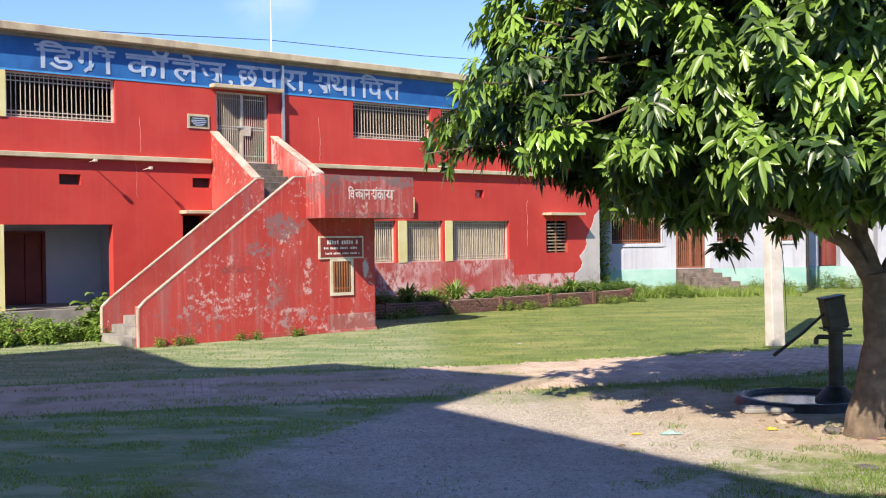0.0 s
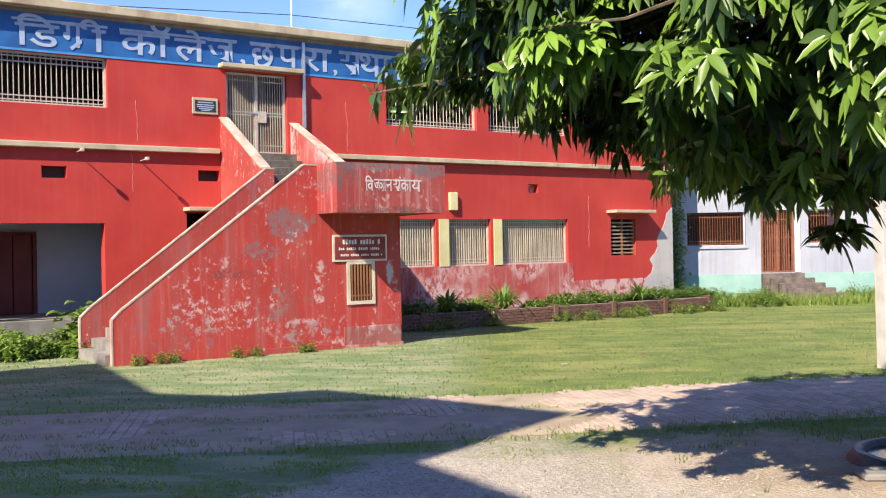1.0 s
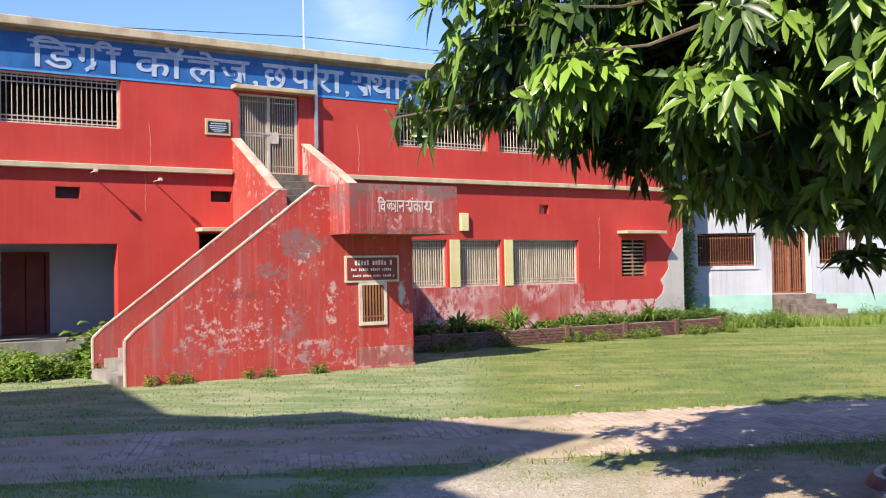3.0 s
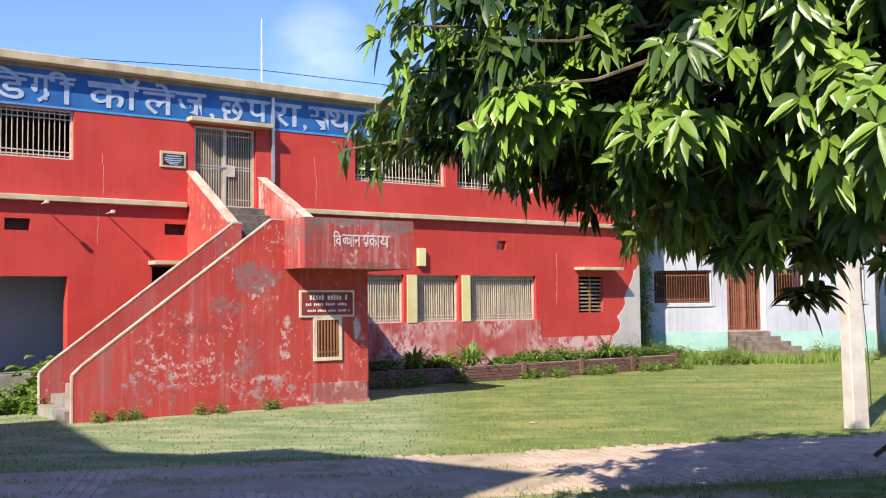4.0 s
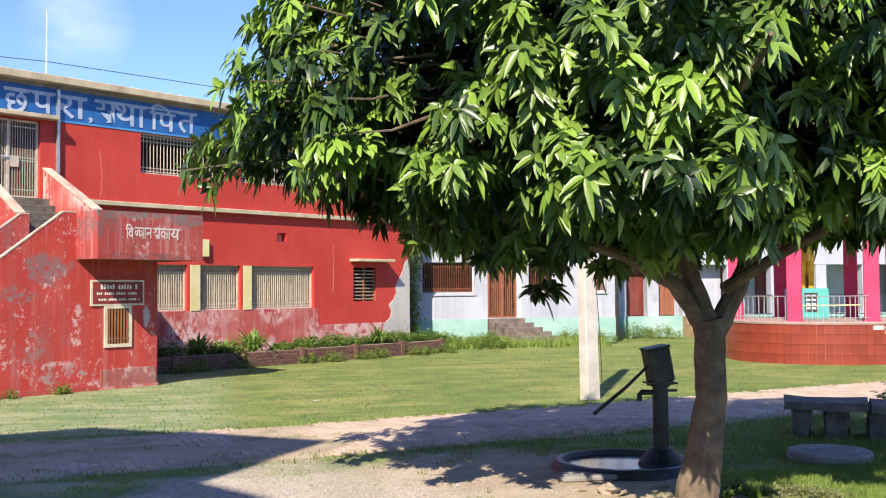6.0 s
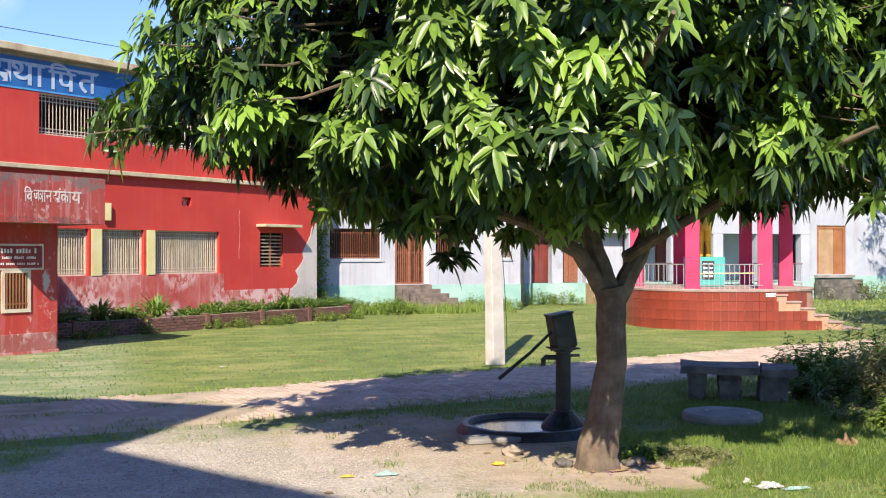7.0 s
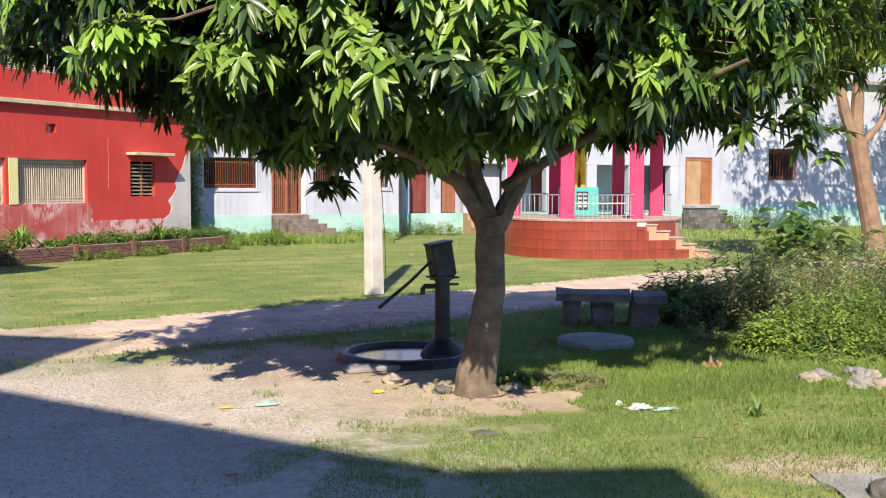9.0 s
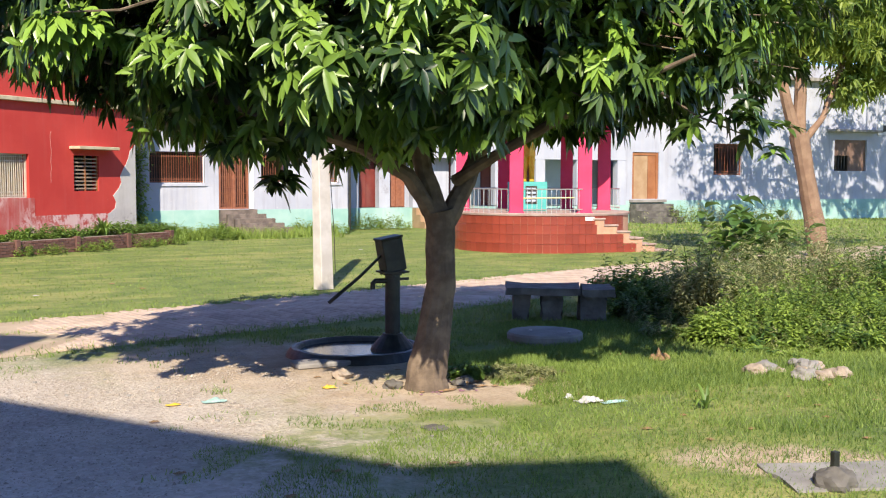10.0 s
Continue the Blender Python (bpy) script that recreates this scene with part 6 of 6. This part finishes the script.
# gravel: loose chips, far too many to count
chips = thing("gravel", pose(0, 0, 0), "loose grey and sandy gravel chips", "gravel", kind="stuff")
p = scatter(42000, -4.5, 3.0, 3.8, 12.2, lambda x, y: bare(x, y) + 0.5 * noise.noise(Vector((x * 1.3, y * 1.3, 1))) > 0.5 + 0.12 * max(0.0, x) and y < path_y(x) - 1.35 and math.hypot(x - 4.1, y - 8.2) > 0.3)
n = len(p)
r = rng.uniform(0.004, 0.012, n) * np.where(rng.uniform(0, 1, n) < 0.03, 1.9, 1.0)
corner = np.array([(1, 0, 0), (0, 1, 0), (-1, 0, 0), (0, -1, 0), (0, 0, 0.8), (0, 0, -0.5)], float)
v = corner[None] * rng.uniform(0.6, 1.3, (n, 6, 1)) * r[:, None, None]
a = rng.uniform(0, 2 * np.pi, n)
v = np.stack([v[..., 0] * np.cos(a)[:, None] - v[..., 1] * np.sin(a)[:, None] + p[:, :1], v[..., 0] * np.sin(a)[:, None] + v[..., 1] * np.cos(a)[:, None] + p[:, 1:], v[..., 2] + (r * 0.25)[:, None]], 2).reshape(-1, 3)
face = np.array([(0, 1, 4), (1, 2, 4), (2, 3, 4), (3, 0, 4)])
k = Nodes("gravel_chips")
at = k.node("ShaderNodeAttribute")
at.attribute_name = "tone"
M["chips"] = k.done(k.mix(at.outputs["Fac"], (0.24, 0.20, 0.165), (0.46, 0.40, 0.34)), 0.9)
raw_mesh("chip", v, (np.arange(n)[:, None, None] * 6 + face[None]).reshape(-1, 3), np.repeat(rng.uniform(0, 1, n), 6), M["chips"], chips, False)

# ---- lettering ----


def text_part(body, x0, x1, z0, z1, y, material, parent, name="lettering", bold=0.022):
    """Painted letters that fill the box x0..x1, z0..z1 in front of the wall plane y."""
    cu = bpy.data.curves.new("letters", "FONT")
    cu.body, cu.size, cu.extrude, cu.offset = body, 1.0, 0.004, bold
    tmp = bpy.data.objects.new("letters", cu)
    scene.collection.objects.link(tmp)
    me = bpy.data.meshes.new_from_object(tmp.evaluated_get(bpy.context.evaluated_depsgraph_get()))
    bpy.data.objects.remove(tmp)
    co = np.zeros(len(me.vertices) * 3)
    me.vertices.foreach_get("co", co)
    co = co.reshape(-1, 3)
    lo, hi = co.min(0), co.max(0)
    out = np.empty_like(co)
    out[:, 0] = x0 + (co[:, 0] - lo[0]) / (hi[0] - lo[0]) * (x1 - x0)
    out[:, 2] = z0 + (co[:, 1] - lo[1]) / (hi[1] - lo[1]) * (z1 - z0)
    out[:, 1] = y - 0.004 - co[:, 2]
    me.vertices.foreach_set("co", out.ravel())
    me.materials.clear()
    me.materials.append(material)
    ob = new(name, me)
    ob.parent = parent
    return ob


YB = D - 0.018
for x0, x1 in ((3.2, 4.0), (4.15, 4.65)):
    part("text_line", boxed(x0, x1, YB - 0.006, YB + 0.004, 6.34, 6.86), M["letter"], college)
# the words of the name band, sign by sign, under a common head line
WORDS = (("िड", 5.66, 6.55, 6.29, 6.95), ("ग", 6.59, 7.04, 6.33, 6.86), ("ी", 6.98, 7.52, 6.28, 6.96), ("कॉ", 7.82, 8.95, 6.30, 6.99), ("ले", 9.03, 9.76, 6.26, 6.97), ("ज", 9.80, 10.50, 6.33, 6.84),
         (",", 10.60, 10.72, 6.27, 6.42), ("छ", 10.86, 11.48, 6.26, 6.85), ("प", 11.55, 12.10, 6.34, 6.84), ("रा", 12.18, 12.98, 6.29, 6.84), (",", 13.04, 13.15, 6.23, 6.38),
         ("स", 13.20, 13.86, 6.30, 6.86), ("था", 13.78, 14.70, 6.29, 6.86), ("िप", 14.80, 15.60, 6.28, 6.97), ("त", 15.66, 16.25, 6.29, 6.86))
for body, x0, x1, z0, z1 in WORDS:
    text_part(body, x0, x1, z0, z1, YB, M["letter"], college, bold=0.010)
for x0, x1, z in ((5.60, 7.55, 6.80), (7.80, 10.52, 6.79), (10.84, 13.0, 6.80), (13.20, 16.3, 6.81)):
    part("head_line", boxed(x0, x1, YB - 0.010, YB - 0.006, z, z + 0.055), M["letter"], college)
part("letter_stroke", prism([(7.0, 6.52), (7.0, 6.43), (6.80, 6.27), (6.75, 6.33)], YB - 0.010, YB), M["letter"], college)
for body, x0, x1, z0, z1 in (("िव", 10.86, 11.04, 3.08, 3.37), ("ज", 11.06, 11.19, 3.10, 3.31), ("ञ", 11.16, 11.28, 3.08, 3.31), ("ा", 11.27, 11.33, 3.08, 3.31), ("न", 11.33, 11.47, 3.08, 3.31), ("स", 11.49, 11.67, 3.08, 3.31), ("का", 11.67, 11.91, 3.08, 3.31), ("य", 11.91, 12.14, 3.08, 3.31)):
    text_part(body, x0, x1, z0, z1, B0, M["letter_worn"], stair, bold=0.006)
part("letter_dot", boxed(11.63, 11.66, B0 - 0.008, B0, 3.335, 3.365, bevel=0.003), M["letter_worn"], stair)
# fine plaster cracks on the front wall
for x, z0, z1 in ((8.05, 3.3, 4.15), (8.15, 4.4, 5.3), (13.4, 4.4, 5.6), (21.4, 1.9, 3.4)):
    bm = bmesh.new()
    add_tube(bm, [(x + 0.05 * noise.noise(Vector((x, 0, z * 3.0))) + 0.03 * noise.noise(Vector((x, 5, z * 9.0))), D - 0.001, z) for z in np.linspace(z0, z1, 16)], 0.006, 4, False)
    part("crack", bm, M["crack"], college, "thin pale plaster crack")
bm = bmesh.new()
add_tube(bm, [(-8, D + 1.0, 7.3), (0, D + 1.0, 7.28), (6, D + 1.0, 7.42), (12.19, D + 0.6, 7.75), (18, D + 1.0, 7.95), (25, D + 1.0, 8.3)], 0.010, 5, False)
cable = tagged(mesh_ob("overhead_cable", bm, M["iron"]), "thin black cable above the roof edge", "cable", kind="structure")
cable.matrix_world = FRONT

# ---- pieces: tiles of the pavilion, bricks of the planter, bricks of the path ----


def block_mesh(name, lx, ly, lz, bevel, material):
    bm = boxed(-lx / 2, lx / 2, -ly / 2, ly / 2, -lz / 2, lz / 2, bevel=bevel)
    bmesh.ops.recalc_face_normals(bm, faces=bm.faces)
    me = bpy.data.meshes.new(name)
    bm.to_mesh(me)
    bm.free()
    me.materials.append(material)
    return me


def varied(material, amount=0.5):
    t = material.node_tree
    info = t.nodes.new("ShaderNodeObjectInfo").outputs["Random"]
    b = t.nodes["Principled BSDF"]
    src = b.inputs["Base Color"].links[0].from_socket
    hsv = t.nodes.new("ShaderNodeHueSaturation")
    mr = t.nodes.new("ShaderNodeMapRange")
    mr.inputs["To Min"].default_value, mr.inputs["To Max"].default_value = 1 - amount / 2, 1 + amount / 2
    t.links.new(info, mr.inputs["Value"])
    t.links.new(mr.outputs["Result"], hsv.inputs["Value"])
    t.links.new(src, hsv.inputs["Color"])
    t.links.new(hsv.outputs["Color"], b.inputs["Base Color"])


varied(M["tile"], 0.25)
varied(M["brick"], 0.5)
plinth = [o for o in pav.children if o.name.startswith("plinth")][0]
tile = block_mesh("tile", 0.199, 0.018, 0.258, 0.003, M["tile"])


def lay(me, name, parent, m):
    ob = new(name, me)
    ob.parent = parent
    ob.matrix_local = m
    return ob


NT = 80
for j in range(4):
    z = 0.12 + j * 0.265
    for i in range(NT):
        q = 2 * math.pi * i / NT
        if 160 < math.degrees(q) < 335:
            lay(tile, "tile", plinth, pose((PR - 0.01) * math.cos(q), (PR - 0.01) * math.sin(q), z, 0, 0, math.degrees(q) + 90))
    for i in range(11):
        x = -0.12 + i * 0.206
        if z + 0.10 < PH - 0.183 * (max(0, int((x + 0.13) / 0.40)) + 1):
            lay(tile, "tile", steps, pose(x, -0.006, z))
core = [o for o in planter.children if o.name.startswith("core")][0]
brick = block_mesh("brick", 0.222, 0.05, 0.066, 0.005, M["brick"])
for j in range(5):
    for i in range(51):
        a = 12.5 + i * 0.232 + (0.116 if j % 2 else 0)
        lay(brick, "brick", core, pose(a, PD0 + 0.008 + 0.004 * math.sin(i * 7 + j), 0.04 + j * 0.077))

M["paver"] = plain("worn_brick_paving", (0.37, 0.275, 0.215), (0.48, 0.375, 0.295), 3, 0.92, 0.5, stain=(0.30, 0.26, 0.18), amount=0.5)
M["path_bed"] = plain("sandy_path_joint", (0.35, 0.27, 0.19), (0.44, 0.35, 0.25), 2, 0.95, 0.4, stain=(0.13, 0.16, 0.06), amount=0.7)
varied(M["paver"], 0.35)
bm = bmesh.new()
prev = None
for i in range(61):
    c, w = along_path(i)
    side = Vector((-w.y, w.x, 0))
    wl = 1.48 + 0.10 * noise.noise(Vector((i * 0.7, 0, 0)))
    wr = 1.48 + 0.14 * noise.noise(Vector((i * 0.6, 5, 0)))
    row = [bm.verts.new(c + side * s + Vector((0, 0, z))) for s, z in ((-wr, 0.004), (-wr + 0.1, 0.02), (wl - 0.1, 0.02), (wl, 0.004))]
    if prev:
        for q in range(3):
            bm.faces.new((prev[q], row[q], row[q + 1], prev[q + 1]))
    prev = row
road = tagged(mesh_ob("path", bm, M["path_bed"]), "worn brick-paved path across the lawn", "path", kind="structure")
paver = block_mesh("paver", 0.228, 0.108, 0.05, 0.008, M["paver"])
far_v, far_f = [], []
src_v = np.array([v.co[:] for v in paver.vertices])
src_f = [p.vertices[:] for p in paver.polygons]
count = 0
for i in range(0, 300):
    c, w = along_path(6.0 + i * 0.118)
    ang = math.degrees(math.atan2(w.y, w.x))
    side = Vector((-w.y, w.x, 0))
    for j in range(12):
        s = -1.32 + j * 0.236 + (0.118 if i % 2 else 0)
        q = noise.noise(Vector((c.x + side.x * s, c.y + side.y * s, 0)) * 0.9)
        if q > (0.42 if c.x > 3.5 else 0.42 - 0.16 * min(4.5, 3.5 - c.x)) or s > 1.42:
            continue
        p = c + side * s
        m = pose(p.x, p.y, 0.006 + 0.006 * noise.noise(p * 4), 1.5 * noise.noise(p * 3), 1.5 * noise.noise(p * 3 + Vector((4, 0, 0))), ang + 90)
        if 3.4 < p.x < 6.6 and p.y < 14.2 and count < 290:
            lay(paver, "paver", road, m)
            count += 1
        else:
            mm = np.array(m)
            far_v.append(src_v @ mm[:3, :3].T + mm[:3, 3])
base_n = len(src_v)
quads = [q for q in src_f]
me = bpy.data.meshes.new("pavers")
me.from_pydata(np.concatenate(far_v).tolist(), [], [tuple(v + k * base_n for v in q) for k in range(len(far_v)) for q in quads])
me.materials.append(M["paver"])
ob = new("pavers", me)
ob.parent = road
tagged(ob, kind="stuff")
